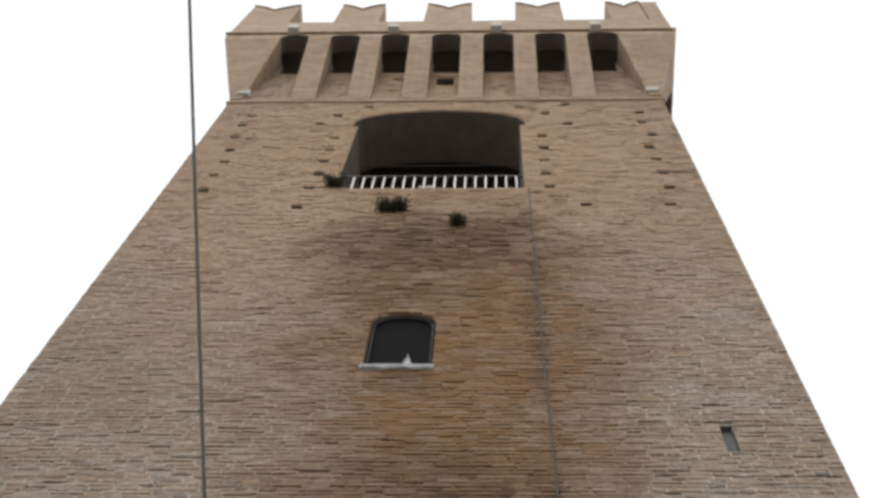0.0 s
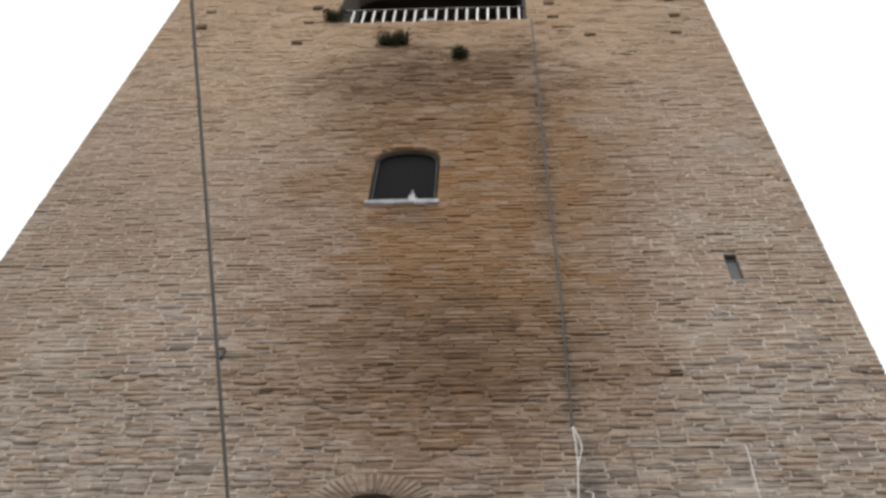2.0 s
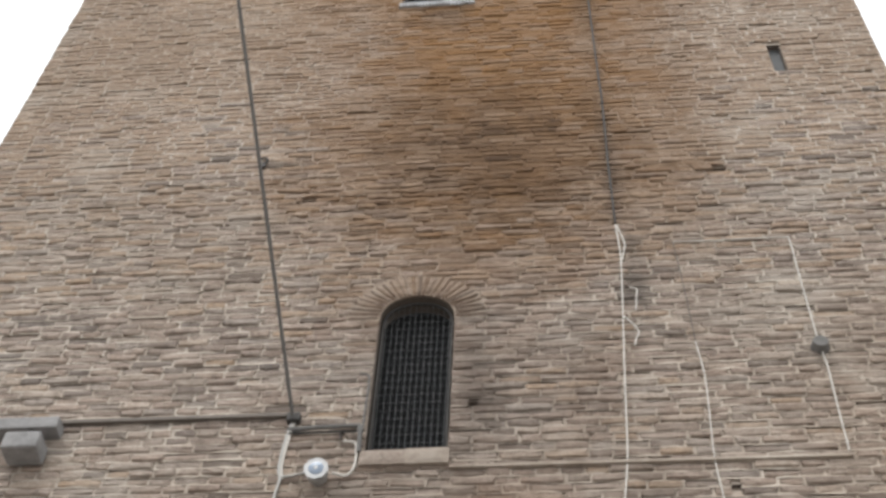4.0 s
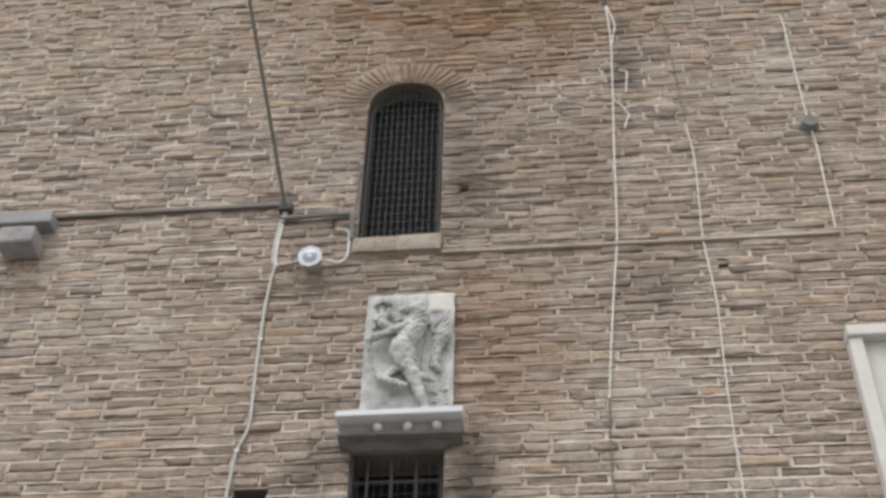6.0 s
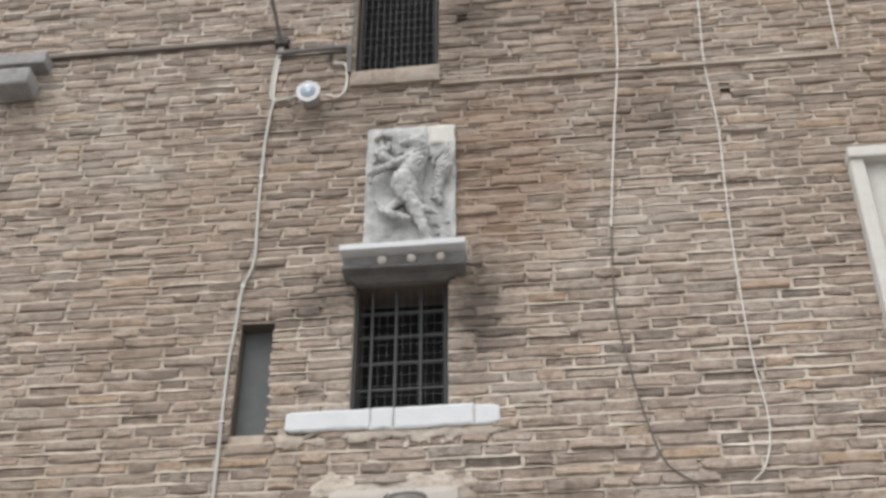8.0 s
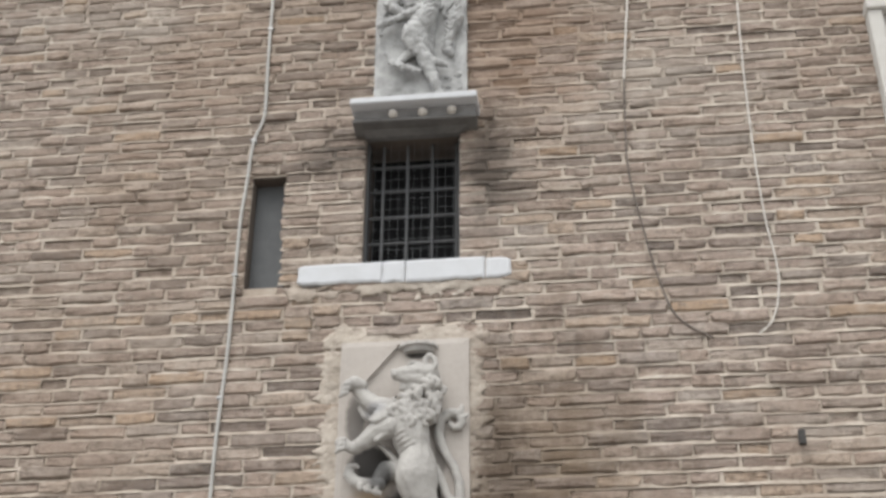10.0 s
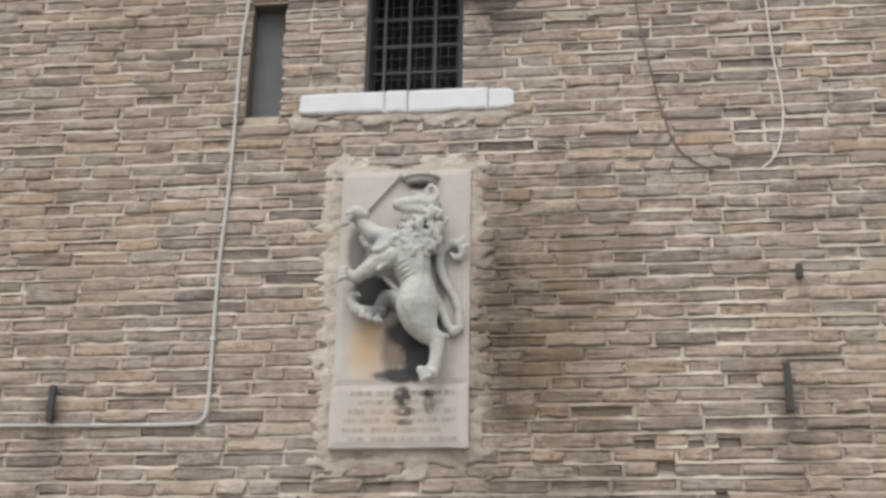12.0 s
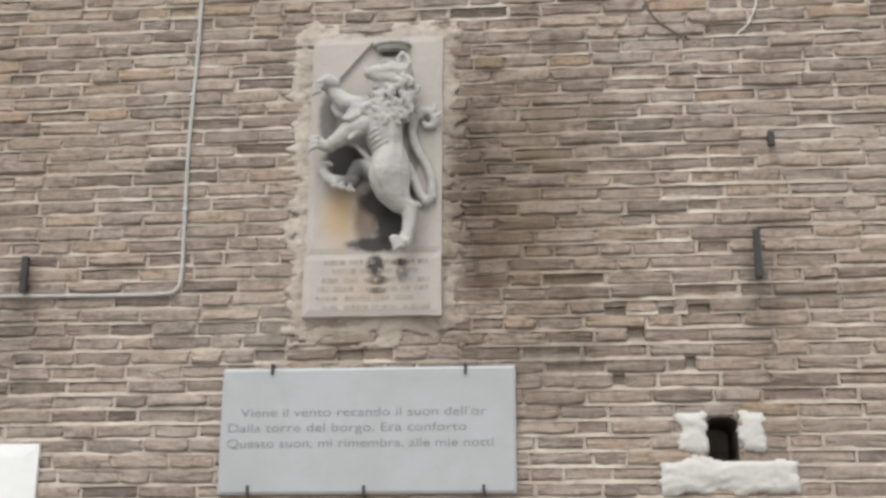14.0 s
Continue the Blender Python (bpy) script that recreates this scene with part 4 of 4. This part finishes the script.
tagged(part("tile_ledge", box(-0.655, 1.78, -0.022, 0.02, 7.19, 7.214, 0.005, wear=0.008), M_BED), "thin projecting tile ledge along the wall", "ledge")

# wall lamp with its bent bracket
lamp = group_thing("wall_lamp", (-1.46, 0, 7.12), "round glass wall lamp on a bent metal bracket", "lamp")
shape = bmesh.new()
tilt = Matrix.Translation((-1.462, -0.10, 7.125)) @ Matrix.Rotation(radians(98), 4, "X")
bmesh.ops.create_cone(shape, cap_ends=True, segments=10, radius1=0.068, radius2=0.078, depth=0.05, matrix=tilt)
into(part("rim", shape, M_ZINC, None, "pale metal rim"), lamp)
shape = bmesh.new()
bmesh.ops.create_uvsphere(shape, u_segments=20, v_segments=10, radius=0.050, matrix=tilt @ Matrix.Translation((0, 0, 0.022)) @ Matrix.Diagonal((1, 1, 0.22, 1)))
into(part("lens", shape, M_LENS, None, "blue-grey glass lens", True), lamp)
shape = bmesh.new()
bmesh.ops.create_cone(shape, cap_ends=True, segments=14, radius1=0.05, radius2=0.07, depth=0.08, matrix=tilt @ Matrix.Translation((0, 0, -0.06)))
into(part("housing", shape, M_ZINC), lamp)
shape = bmesh.new()
bmesh.ops.create_uvsphere(shape, u_segments=16, v_segments=8, radius=0.013, matrix=tilt @ Matrix.Translation((0, 0, 0.032)) @ Matrix.Diagonal((1, 1, 0.3, 1)))
into(part("bulb_cap", shape, M_PAINT, None, "pale middle of the lens", True), lamp)
into(part("stud", tube([(-1.462, 0.01, 7.16), (-1.462, -0.08, 7.14)], 0.02), M_ZINC), lamp)
into(part("bracket", tube(curve_through([(-1.715, -0.01, 7.575), (-1.5, -0.05, 7.548), (-1.27, -0.05, 7.553), (-1.238, -0.05, 7.53), (-1.23, -0.03, 7.34)], 4), 0.015), M_CABLE), lamp)
into(part("bracket", tube([(-1.70, -0.02, 7.535), (-1.26, -0.03, 7.525)], 0.008), M_IRON), lamp)
into(part("bracket", tube([(-1.36, -0.03, 7.53), (-1.36, -0.02, 7.47)], 0.008), M_IRON), lamp)
into(part("cable", tube(curve_through([(-1.37, -0.06, 7.14), (-1.30, -0.02, 7.15), (-1.252, -0.02, 7.21), (-1.246, -0.02, 7.34), (-1.262, -0.02, 7.43), (-1.34, -0.02, 7.45)]), 0.009), M_PALEWIRE), lamp)
into(part("cable", tube(curve_through([(-1.54, -0.06, 7.15), (-1.62, -0.02, 7.165), (-1.70, -0.015, 7.16)]), 0.008), M_CONDUIT), lamp)

into(part("cable", tube(curve_through([(-1.228, -0.012, 7.53), (-1.226, -0.012, 7.75), (-1.222, -0.012, 8.0), (-1.235, -0.012, 8.07), (-1.29, -0.012, 8.085)]), 0.007), M_CABLE, None, "dark cable up the window's edge"), lamp)

# conduit down the wall
pipe = group_thing("cable_conduit", (-1.8, 0, 3.18), "grey cable conduit running down the brick wall", "conduit")
route = [(-1.69, 7.68), (-1.715, 7.5), (-1.728, 7.3), (-1.722, 7.19), (-1.706, 7.15), (-1.72, 7.0), (-1.73, 6.75), (-1.726, 6.3), (-1.716, 5.97), (-1.735, 5.85), (-1.768, 5.74),
         (-1.785, 5.45), (-1.80, 5.2), (-1.80, 4.5), (-1.817, 3.95), (-1.813, 3.5), (-1.812, 3.27), (-1.835, 3.195), (-1.91, 3.178), (-2.2, 3.176), (-3.3, 3.19)]
into(part("tube", tube(curve_through([(x, -0.014, z) for x, z in route], 4), 0.0095), M_CONDUIT), pipe)
into(part("tube", tube(curve_through([(x + 0.018, -0.012, z) for x, z in route[:5]], 4), 0.009), M_PALEWIRE), pipe)
for x, z in ((-1.727, 6.55), (-1.765, 5.755), (-1.80, 4.9), (-1.815, 4.2), (-1.813, 3.6), (-2.4, 3.178)):
    into(part("clip", box(x - 0.014, x + 0.014, -0.026, 0.006, z - 0.007, z + 0.007, 0.002), M_ZINC), pipe)

# thick cable that leaves the bracket and crosses over the square
a, b = Vector((-1.69, -0.03, 7.66)), Vector((-2.252, -4.20, 11.21))
wire = group_thing("overhead_cable", a, "thick dark cable slung from the wall high across the square", "cable")
into(part("cable", tube([a + (b - a) * s for s in (0, 0.25, 0.5, 0.75, 1, 1.5, 2, 3, 4, 6)], 0.0125), M_CABLE), wire)
into(part("anchor", box(-1.73, -1.64, -0.05, 0.03, 7.63, 7.70, 0.01), M_IRON), wire)


def wall_cable(name, pts, radius, material, label):
    pts = [(x, -0.012 - 0.004 * math.sin(z * 5), z) for x, z in pts]
    return tagged(part(name, tube(curve_through(pts, 5), radius, sides=6), material), label, "cable")


wall_cable("wall_cable", [(0.525, 9.68), (0.535, 9.3), (0.52, 8.9), (0.50, 8.5), (0.478, 8.1), (0.455, 7.6), (0.436, 7.25), (0.39, 6.85), (0.342, 6.4), (0.305, 6.02)], 0.006, M_PALEWIRE, "pale cable hanging down the brick wall")
wall_cable("wall_cable", [(0.305, 6.02), (0.292, 5.7), (0.29, 5.42), (0.335, 5.1), (0.385, 4.82), (0.45, 4.58), (0.53, 4.48), (0.64, 4.41)], 0.005, M_DARKWIRE, "thin dark wire hanging on the brick wall")
wall_cable("wall_cable", [(0.53, 9.68), (0.575, 9.45), (0.562, 9.33), (0.54, 9.2)], 0.006, M_PALEWIRE, "short pale loop of loose cable")
wall_cable("wall_cable", [(0.57, 8.9), (0.62, 8.88), (0.612, 8.78), (0.60, 8.66)], 0.006, M_PALEWIRE, "short pale end of loose cable")
wall_cable("wall_cable", [(0.505, 8.6), (0.57, 8.5), (0.60, 8.42), (0.575, 8.34), (0.565, 8.28)], 0.006, M_PALEWIRE, "short pale end of loose cable")
wall_cable("wall_cable", [(0.93, 9.42), (0.945, 9.1), (0.96, 8.7), (0.968, 8.3)], 0.004, M_DARKWIRE, "thin dark wire on the brick wall")
wall_cable("wall_cable", [(0.968, 8.3), (0.988, 7.95), (0.975, 7.6), (0.96, 7.2), (0.978, 6.7), (0.965, 6.3), (0.955, 5.9), (0.952, 5.4), (0.965, 5.05), (0.99, 4.8), (0.975, 4.62), (0.93, 4.49), (0.86, 4.42)], 0.005, M_PALEWIRE, "pale cable hanging down the brick wall")
wall_cable("wall_cable", [(0.93, 9.425), (1.2, 9.42), (1.5, 9.425), (1.74, 9.42), (1.775, 9.38), (1.772, 8.9), (1.77, 8.24)], 0.006, M_PALEWIRE, "pale cable to a junction box on the wall")
wall_cable("wall_cable", [(1.775, 8.16), (1.782, 8.0), (1.772, 7.6), (1.767, 7.25)], 0.006, M_PALEWIRE, "pale cable below a junction box on the wall")
wall_cable("lightning_conductor", [(0.50, 19.5), (0.505, 18), (0.507, 16), (0.508, 14), (0.52, 12.4), (0.53, 11.5), (0.522, 10.5), (0.525, 9.7)], 0.0095, M_IRON, "dark lightning conductor down the tower wall")
shape = bmesh.new()
bmesh.ops.create_cone(shape, cap_ends=True, segments=20, radius1=0.062, radius2=0.05, depth=0.07, matrix=Matrix.Translation((1.772, -0.03, 8.2)) @ Matrix.Rotation(radians(90), 4, "X"))
tagged(part("junction_box", shape, M_DARKGREY), "round grey junction box on the brick wall", "junction box")

# iron anchors and a ring
for x, z0, z1 in ((0.893, 3.19, 3.42), (0.988, 3.83, 3.9), (-2.575, 3.19, 3.37)):
    iron = group_thing("iron_anchor", (x, 0, z0), "rusty upright iron anchor fixed in the brick wall", "anchor", "iron anchors")
    into(part("bar", box(x - 0.016, x + 0.016, -0.06, -0.03, z0, z1, 0.005, wear=0.003), M_IRON), iron)
    into(part("tang", box(x - 0.012, x + 0.012, -0.035, 0.04, z0 + 0.02, z0 + 0.05, 0.003), M_RUST), iron)
ring = bmesh.new()
tube([(-2.36 + 0.035 * math.cos(i * math.pi / 8), -0.02, 10.80 + 0.045 * math.sin(i * math.pi / 8)) for i in range(17)], 0.010, ring, 6, False)
box(-2.385, -2.335, -0.03, 0.03, 10.70, 10.76, 0.005, ring)
tagged(part("iron_ring", ring, M_IRON), "dark iron ring on the brick wall", "ring")
# sheet added in the niche; its dark colour stands for the recess's shade
tagged(part("niche_shade", box(NICHE[0] + 0.002, NICHE[1] + 0.028, 0.11, 0.14, NICHE[2] + 0.002, NICHE[3] - 0.002), M_SLATE), "dark sheet for the shade inside a narrow wall niche", "panel")


def daub(name, x0, x1, z0, z1, material, label, seed, thick=0.02, hollow=None, ragged=0.5, soft=0.07):
    """Mortar smeared on the bricks, thinner and ragged towards its edge."""
    bm = bmesh.new()
    step = 0.009
    nx, nz = round((x1 - x0) / step), round((z1 - z0) / step)
    at = {}
    for j in range(nz + 1):
        for i in range(nx + 1):
            x, z = x0 + i * step, z0 + j * step
            if hollow and hollow[0] < x < hollow[1] and hollow[2] < z < hollow[3]:
                continue
            rim = min(x - x0, x1 - x, z - z0, z1 - z) / soft
            n = noise.fractal(Vector((x * 8 + seed, 0, z * 17)), 1.0, 2.0, 5)
            h = min(1.0, rim) + ragged * n - 0.35
            if h > 0:
                at[i, j] = bm.verts.new((x, 0.006 - thick * min(1.0, h * 1.5) - 0.004 * noise.noise(Vector((x * 50, seed, z * 50))), z))
    for (i, j), v in at.items():
        q = [at.get(c) for c in ((i, j), (i + 1, j), (i + 1, j + 1), (i, j + 1))]
        if all(q):
            bm.faces.new(q)
    bmesh.ops.delete(bm, geom=[v for v in bm.verts if not v.link_faces], context="VERTS")
    bmesh.ops.solidify(bm, geom=bm.faces[:], thickness=-0.008)
    return tagged(part(name, bm, material, None, "", True), label, "mortar")


daub("mortar_patch", -1.36, -0.44, 2.90, 4.60, M_BED, "smeared mortar round the inscribed stone tablet", 3, 0.009, (-1.17, -0.60, 3.09, 4.42), 0.75, 0.12)
daub("mortar_patch", -1.56, -0.26, 4.70, 4.86, M_BED, "smeared mortar under the white sill", 17, 0.010, None, 1.0, 0.1)
daub("plaster_patch", 0.48, 0.645, 2.39, 2.60, M_PLASTER, "pale plaster beside a square wall hole", 5, 0.016, None, 0.5, 0.05)
daub("plaster_patch", 0.745, 0.90, 2.39, 2.60, M_PLASTER, "pale plaster beside a square wall hole", 6, 0.016, None, 0.5, 0.05)
daub("plaster_patch", 0.39, 1.04, 2.20, 2.40, M_PLASTER, "pale plaster under a square wall hole", 7, 0.018, None, 0.5, 0.06)


def shrub(x, z, wide, high, count, seed):
    """A tuft that roots in the joints: stems with many small leaves."""
    random.seed(seed)
    thing = group_thing("wall_shrub", (x, 0, z), "small dark shrub rooted in the brick joints", "shrub", "wall shrubs")
    stems, leaves = bmesh.new(), bmesh.new()
    for i in range(max(6, count // 30)):
        tip = Vector((x + random.uniform(-wide, wide), random.uniform(-0.2, -0.04) * (0.6 + wide), z + random.uniform(-0.4, 1.0) * high))
        root = Vector((x + random.uniform(-0.3, 0.3) * wide, 0.01, z))
        tube([root, root.lerp(tip, 0.5) + Vector((0, -0.03, 0)), tip], [0.008, 0.006, 0.002], stems, 5)
        for j in range(30):
            p = root.lerp(tip, random.uniform(0.25, 1.05)) + Vector([random.gauss(0, 0.035) for _ in range(3)])
            p.y = min(p.y, -0.02)
            m = Matrix.Translation(p) @ Euler([random.uniform(0, 6.3) for _ in range(3)]).to_matrix().to_4x4()
            s = random.uniform(0.015, 0.035)
            leaves.faces.new([leaves.verts.new(m @ Vector(c)) for c in ((-s, 0, 0), (0, -0.4 * s, 0.1 * s), (s, 0, 0), (0, 0.4 * s, 0.1 * s))])
    into(part("stems", stems, M_STEM), thing)
    tagged(into(part("leaves", leaves, M_LEAF), thing), kind="stuff")


shrub(-1.42, 18.52, 0.24, 0.10, 1500, 1)
shrub(-0.48, 17.95, 0.09, 0.09, 900, 2)
shrub(-2.32, 19.64, 0.14, 0.12, 900, 3)

# ---------------------------------------------------------------- bricks of the face
random.seed(21)
RING_OUT, RING_N = 0.235, 27
ring_mid, ring_rx, ring_rz = (LOWER[0] + LOWER[1]) / 2, (LOWER[1] - LOWER[0]) / 2, LOWER[4] - LOWER[3]


def gaps(z):
    """The stretches of a course that carry no bricks."""
    out = []
    for o in OPENINGS + SOCKETS + CHIPS:
        if abs(z - (o[2] + max(o[3], o[4])) / 2) > (max(o[3], o[4]) - o[2]) / 2 + 0.03:
            continue
        h = max(half_width(o, z - 0.02), half_width(o, z + 0.02))
        if h > 0:
            out.append(((o[0] + o[1]) / 2 - h, (o[0] + o[1]) / 2 + h))
    dz = z - LOWER[3]
    if 0.0 < dz < ring_rz + RING_OUT:
        h = (ring_rx + RING_OUT) * math.sqrt(max(0.0, 1 - (dz / (ring_rz + RING_OUT)) ** 2))
        out.append((ring_mid - h, ring_mid + h))
    return sorted(out)


def brick_shape(length, high, fine, rng):
    """Corners and faces of one worn brick about its middle; its back is open."""
    hx, hz = length / 2, high / 2
    n = 3 if fine else 1
    path = []
    for ax, az, bx, bz in ((-hx, -hz, hx, -hz), (hx, -hz, hx, hz), (hx, hz, -hx, hz), (-hx, hz, -hx, -hz)):
        for s in range(n):
            path.append((ax + (bx - ax) * s / n, az + (bz - az) * s / n))
    m = len(path)
    jit = 0.0056 if fine else 0.0016
    outer = [(x + rng.uniform(-jit, jit), z + rng.uniform(-jit, jit)) for x, z in path]
    for c in range(0, m, n):
        if fine and rng.random() < 0.45:
            q = rng.uniform(0.80, 0.96)
            outer[c] = (outer[c][0] * (1 - (1 - q) * 0.35), outer[c][1] * q)
    inset = 0.0075
    tip = rng.uniform(-0.003, 0.003)
    verts = [(x, 0.03, z) for x, z in outer] + [(x, 0.005 + rng.uniform(-0.002, 0.004), z) for x, z in outer]
    verts += [(x * (1 - inset / hx) + rng.uniform(-jit, jit), rng.uniform(-0.006, 0.0) + tip * (1 if z > 0 else -1), z * (1 - inset / hz)) for x, z in outer]
    faces = []
    for r in (0, m):
        faces += [(r + i, r + (i + 1) % m, r + m + (i + 1) % m, r + m + i) for i in range(m)]
    if fine:
        verts.append((0, -0.004 + rng.uniform(-0.002, 0.002), 0))
        faces += [(2 * m + i, 2 * m + (i + 1) % m, 3 * m) for i in range(m)]
    else:
        faces.append(tuple(range(2 * m, 3 * m)))
    return verts, faces


SIZES = (0.285, 0.275, 0.265, 0.14, 0.205)
SHARED = {}
for s in SIZES:
    SHARED[s] = []
    for i in range(6):
        me = bpy.data.meshes.new("brick")
        v, fc = brick_shape(s, COURSE - 0.005 - 0.0023 * i, True, random)
        me.from_pydata(v, [], fc)
        me.materials.append(M_BRICK)
        SHARED[s].append(me)

JOINT = 0.0125


def joint_strip(mesh, x0, x1, z, step):
    """A weathered bed joint: flush with the bricks below it, sunk under those above."""
    v, fc = mesh
    count = max(1, round((x1 - x0) / step))
    for i in range(count + 1):
        x = x0 + (x1 - x0) * i / count
        wave = (0.009 if z < 10.5 else 0.004) * noise.noise(Vector((x * 0.7, 0, z * 0.9)))
        a, b = noise.noise(Vector((x * 6.5, 3.1, z * 23))), noise.noise(Vector((x * 21, 9.7, z * 31)))
        sunk = min(0.017, max(-0.001, (0.0085 if z < 4.6 else 0.0062) + 0.017 * a + 0.004 * b))
        foot = z + wave - JOINT * 0.75 - 0.003 * b
        v.append((x, -0.0015 + 0.003 * b, foot))
        v.append((x, 0.000 + 0.30 * sunk, foot + JOINT * 0.62 + 0.003 * a))
        v.append((x, max(0.0, sunk), foot + JOINT * 1.65))
        if i:
            n = len(v) - 6
            fc.append((n, n + 3, n + 4, n + 1))
            fc.append((n + 1, n + 4, n + 5, n + 2))


def joint_fill(mesh, x0, x1, z):
    """The mortar of an upright joint between two bricks."""
    v, fc = mesh
    n = len(v)
    y = 0.004 + 0.009 * noise.noise(Vector((x0 * 9, 5.0, z * 17)))
    for q in (z - 0.031, z, z + 0.031):
        wide = 0.003 + 0.004 * noise.noise(Vector((x0 * 31, q * 60, 2.0)))
        v.extend([(x0 - wide, y + 0.002, q), ((x0 + x1) / 2, y - 0.002, q), (x1 + wide, y + 0.002, q)])
    for r in (0, 3):
        fc.extend([(n + r, n + r + 1, n + r + 4, n + r + 3), (n + r + 1, n + r + 2, n + r + 5, n + r + 4)])


joints, high_joints = ([], []), ([], [])
near, field = [], ([], [])
high_field = ([], [])
rows = int((TOP - 0.0) / COURSE)
for i in range(rows):
    z = COURSE_FOOT + (i + 0.5) * COURSE
    if z > 26.9:
        break
    stops = [(X0 - 1, X0)] + gaps(z) + [(X1, X1 + 1)]
    fine = z < 10.5
    end = X0
    for a, b in zip(stops, stops[1:]):
        end = max(end, a[1])
        ragged = 0.014 if abs(end - NICHE[1]) < 0.01 else 0.004
        x, last = end + 0.004 + random.uniform(-ragged, ragged) * (end > X0), b[0] - 0.004
        first = True
        while x < last - 0.02:
            size = random.choices(SIZES, (3.2, 2.4, 2, 3.4, 2.2) if z < 4.6 else (1.6, 1.6, 2, 4.8, 3.2))[0]
            if first and x < X0 + 0.1:
                size = (0.285, 0.14)[i % 2]
            first = False
            whole = x + size <= last and last - x - size > 0.06
            if not whole:
                size = last - x if last - x < 0.3 else 0.14
            mid_x = x + size / 2
            lift = random.gauss(0, 0.0032 if fine else 0.0014)
            rise = (0.009 if fine else 0.004) * noise.noise(Vector((mid_x * 0.7, 0, z * 0.9)))
            out = random.gauss(0.0, 0.0042 if fine else 0.002) + (0.009 if random.random() < 0.07 else 0)
            if whole and -1.80 < mid_x < 0.75 and 2.82 < z < 5.15 and not (-1.18 < mid_x < -0.6 and 3.07 < z < 4.44):
                near.append((size, Vector((mid_x, out, z + lift + rise))))
            else:
                v, fc = brick_shape(size, COURSE - (random.uniform(0.005, 0.018) if z < 4.6 else random.uniform(0.009, 0.019) if fine else random.uniform(0.009, 0.015)), fine, random)
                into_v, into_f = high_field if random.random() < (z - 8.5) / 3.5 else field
                n = len(into_v)
                into_v.extend([(p[0] + mid_x, p[1] + out, p[2] + z + lift + rise) for p in v])
                into_f.extend([tuple(q + n for q in g) for g in fc])
            gap = random.uniform(0.004, 0.015) if z < 4.6 else random.uniform(0.008, 0.018)
            if x + size + gap < last - 0.02:
                joint_fill(joints if fine else high_joints, x + size, x + size + gap, z + rise)
            x += size + gap
    # the bed joint above this course
    z += COURSE / 2
    end = X0
    stops = [(X0 - 1, X0)] + gaps(z) + [(X1, X1 + 1)]
    for a, b in zip(stops, stops[1:]):
        end = max(end, a[1])
        if b[0] - end > 0.02:
            joint_strip(joints if fine else high_joints, end + 0.003, b[0] - 0.003, z, 0.035 if fine else 0.11)

# mortar behind the fan of bricks
n = len(joints[0])
for i in range(33):
    a = math.pi * i / 32
    for grow in (0.0, RING_OUT * 0.5, RING_OUT + 0.03):
        joints[0].append((ring_mid + (ring_rx + grow) * math.cos(a), 0.004 + 0.004 * noise.noise(Vector((i * 0.9, grow * 20, 0))), LOWER[3] + (ring_rz + grow) * math.sin(a) ** (0.8 if grow == 0 else 1)))
    if i:
        q = n + 3 * i
        joints[1].extend([(q, q + 1, q - 2, q - 3), (q + 1, q + 2, q - 1, q - 2)])

# fan of bricks over the arched window
for i in range(RING_N):
    a = math.pi * (i + 0.5) / RING_N
    base = Vector((ring_mid + (ring_rx + 0.004) * math.cos(a), 0, LOWER[3] + (ring_rz + 0.004) * math.sin(a) ** 0.8))
    tip = Vector((ring_mid + (ring_rx + RING_OUT) * math.cos(a), 0, LOWER[3] + (ring_rz + RING_OUT) * math.sin(a)))
    way = tip - base
    v, fc = brick_shape(way.length * random.uniform(0.9, 1.0), 0.030 * random.uniform(0.85, 1.1), True, random)
    me = bpy.data.meshes.new("arch_brick")
    me.from_pydata(v, [], fc)
    me.materials.append(M_BRICK)
    ob = new("arch_brick", me)
    turn = math.atan2(way.z, way.x)
    ob.matrix_basis = Matrix.Translation(base + way * 0.5 + Vector((0, -0.003, 0))) @ Matrix.Rotation(-turn, 4, "Y")
    ob.parent = front

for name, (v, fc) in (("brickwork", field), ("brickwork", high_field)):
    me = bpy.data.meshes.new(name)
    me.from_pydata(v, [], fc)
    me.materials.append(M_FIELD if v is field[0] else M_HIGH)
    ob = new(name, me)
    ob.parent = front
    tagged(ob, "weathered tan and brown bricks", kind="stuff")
for v, fc in (joints, high_joints):
    me = bpy.data.meshes.new("mortar_joints")
    me.from_pydata(v, [], fc)
    me.materials.append(M_MORTAR)
    for p in me.polygons:
        p.use_smooth = True
    ob = new("mortar_joints", me)
    ob.parent = front
    tagged(ob, "weathered lime mortar between the bricks", kind="stuff")
for size, p in near:
    ob = new("brick", random.choice(SHARED[size]))
    ob.location = p
    ob.parent = front
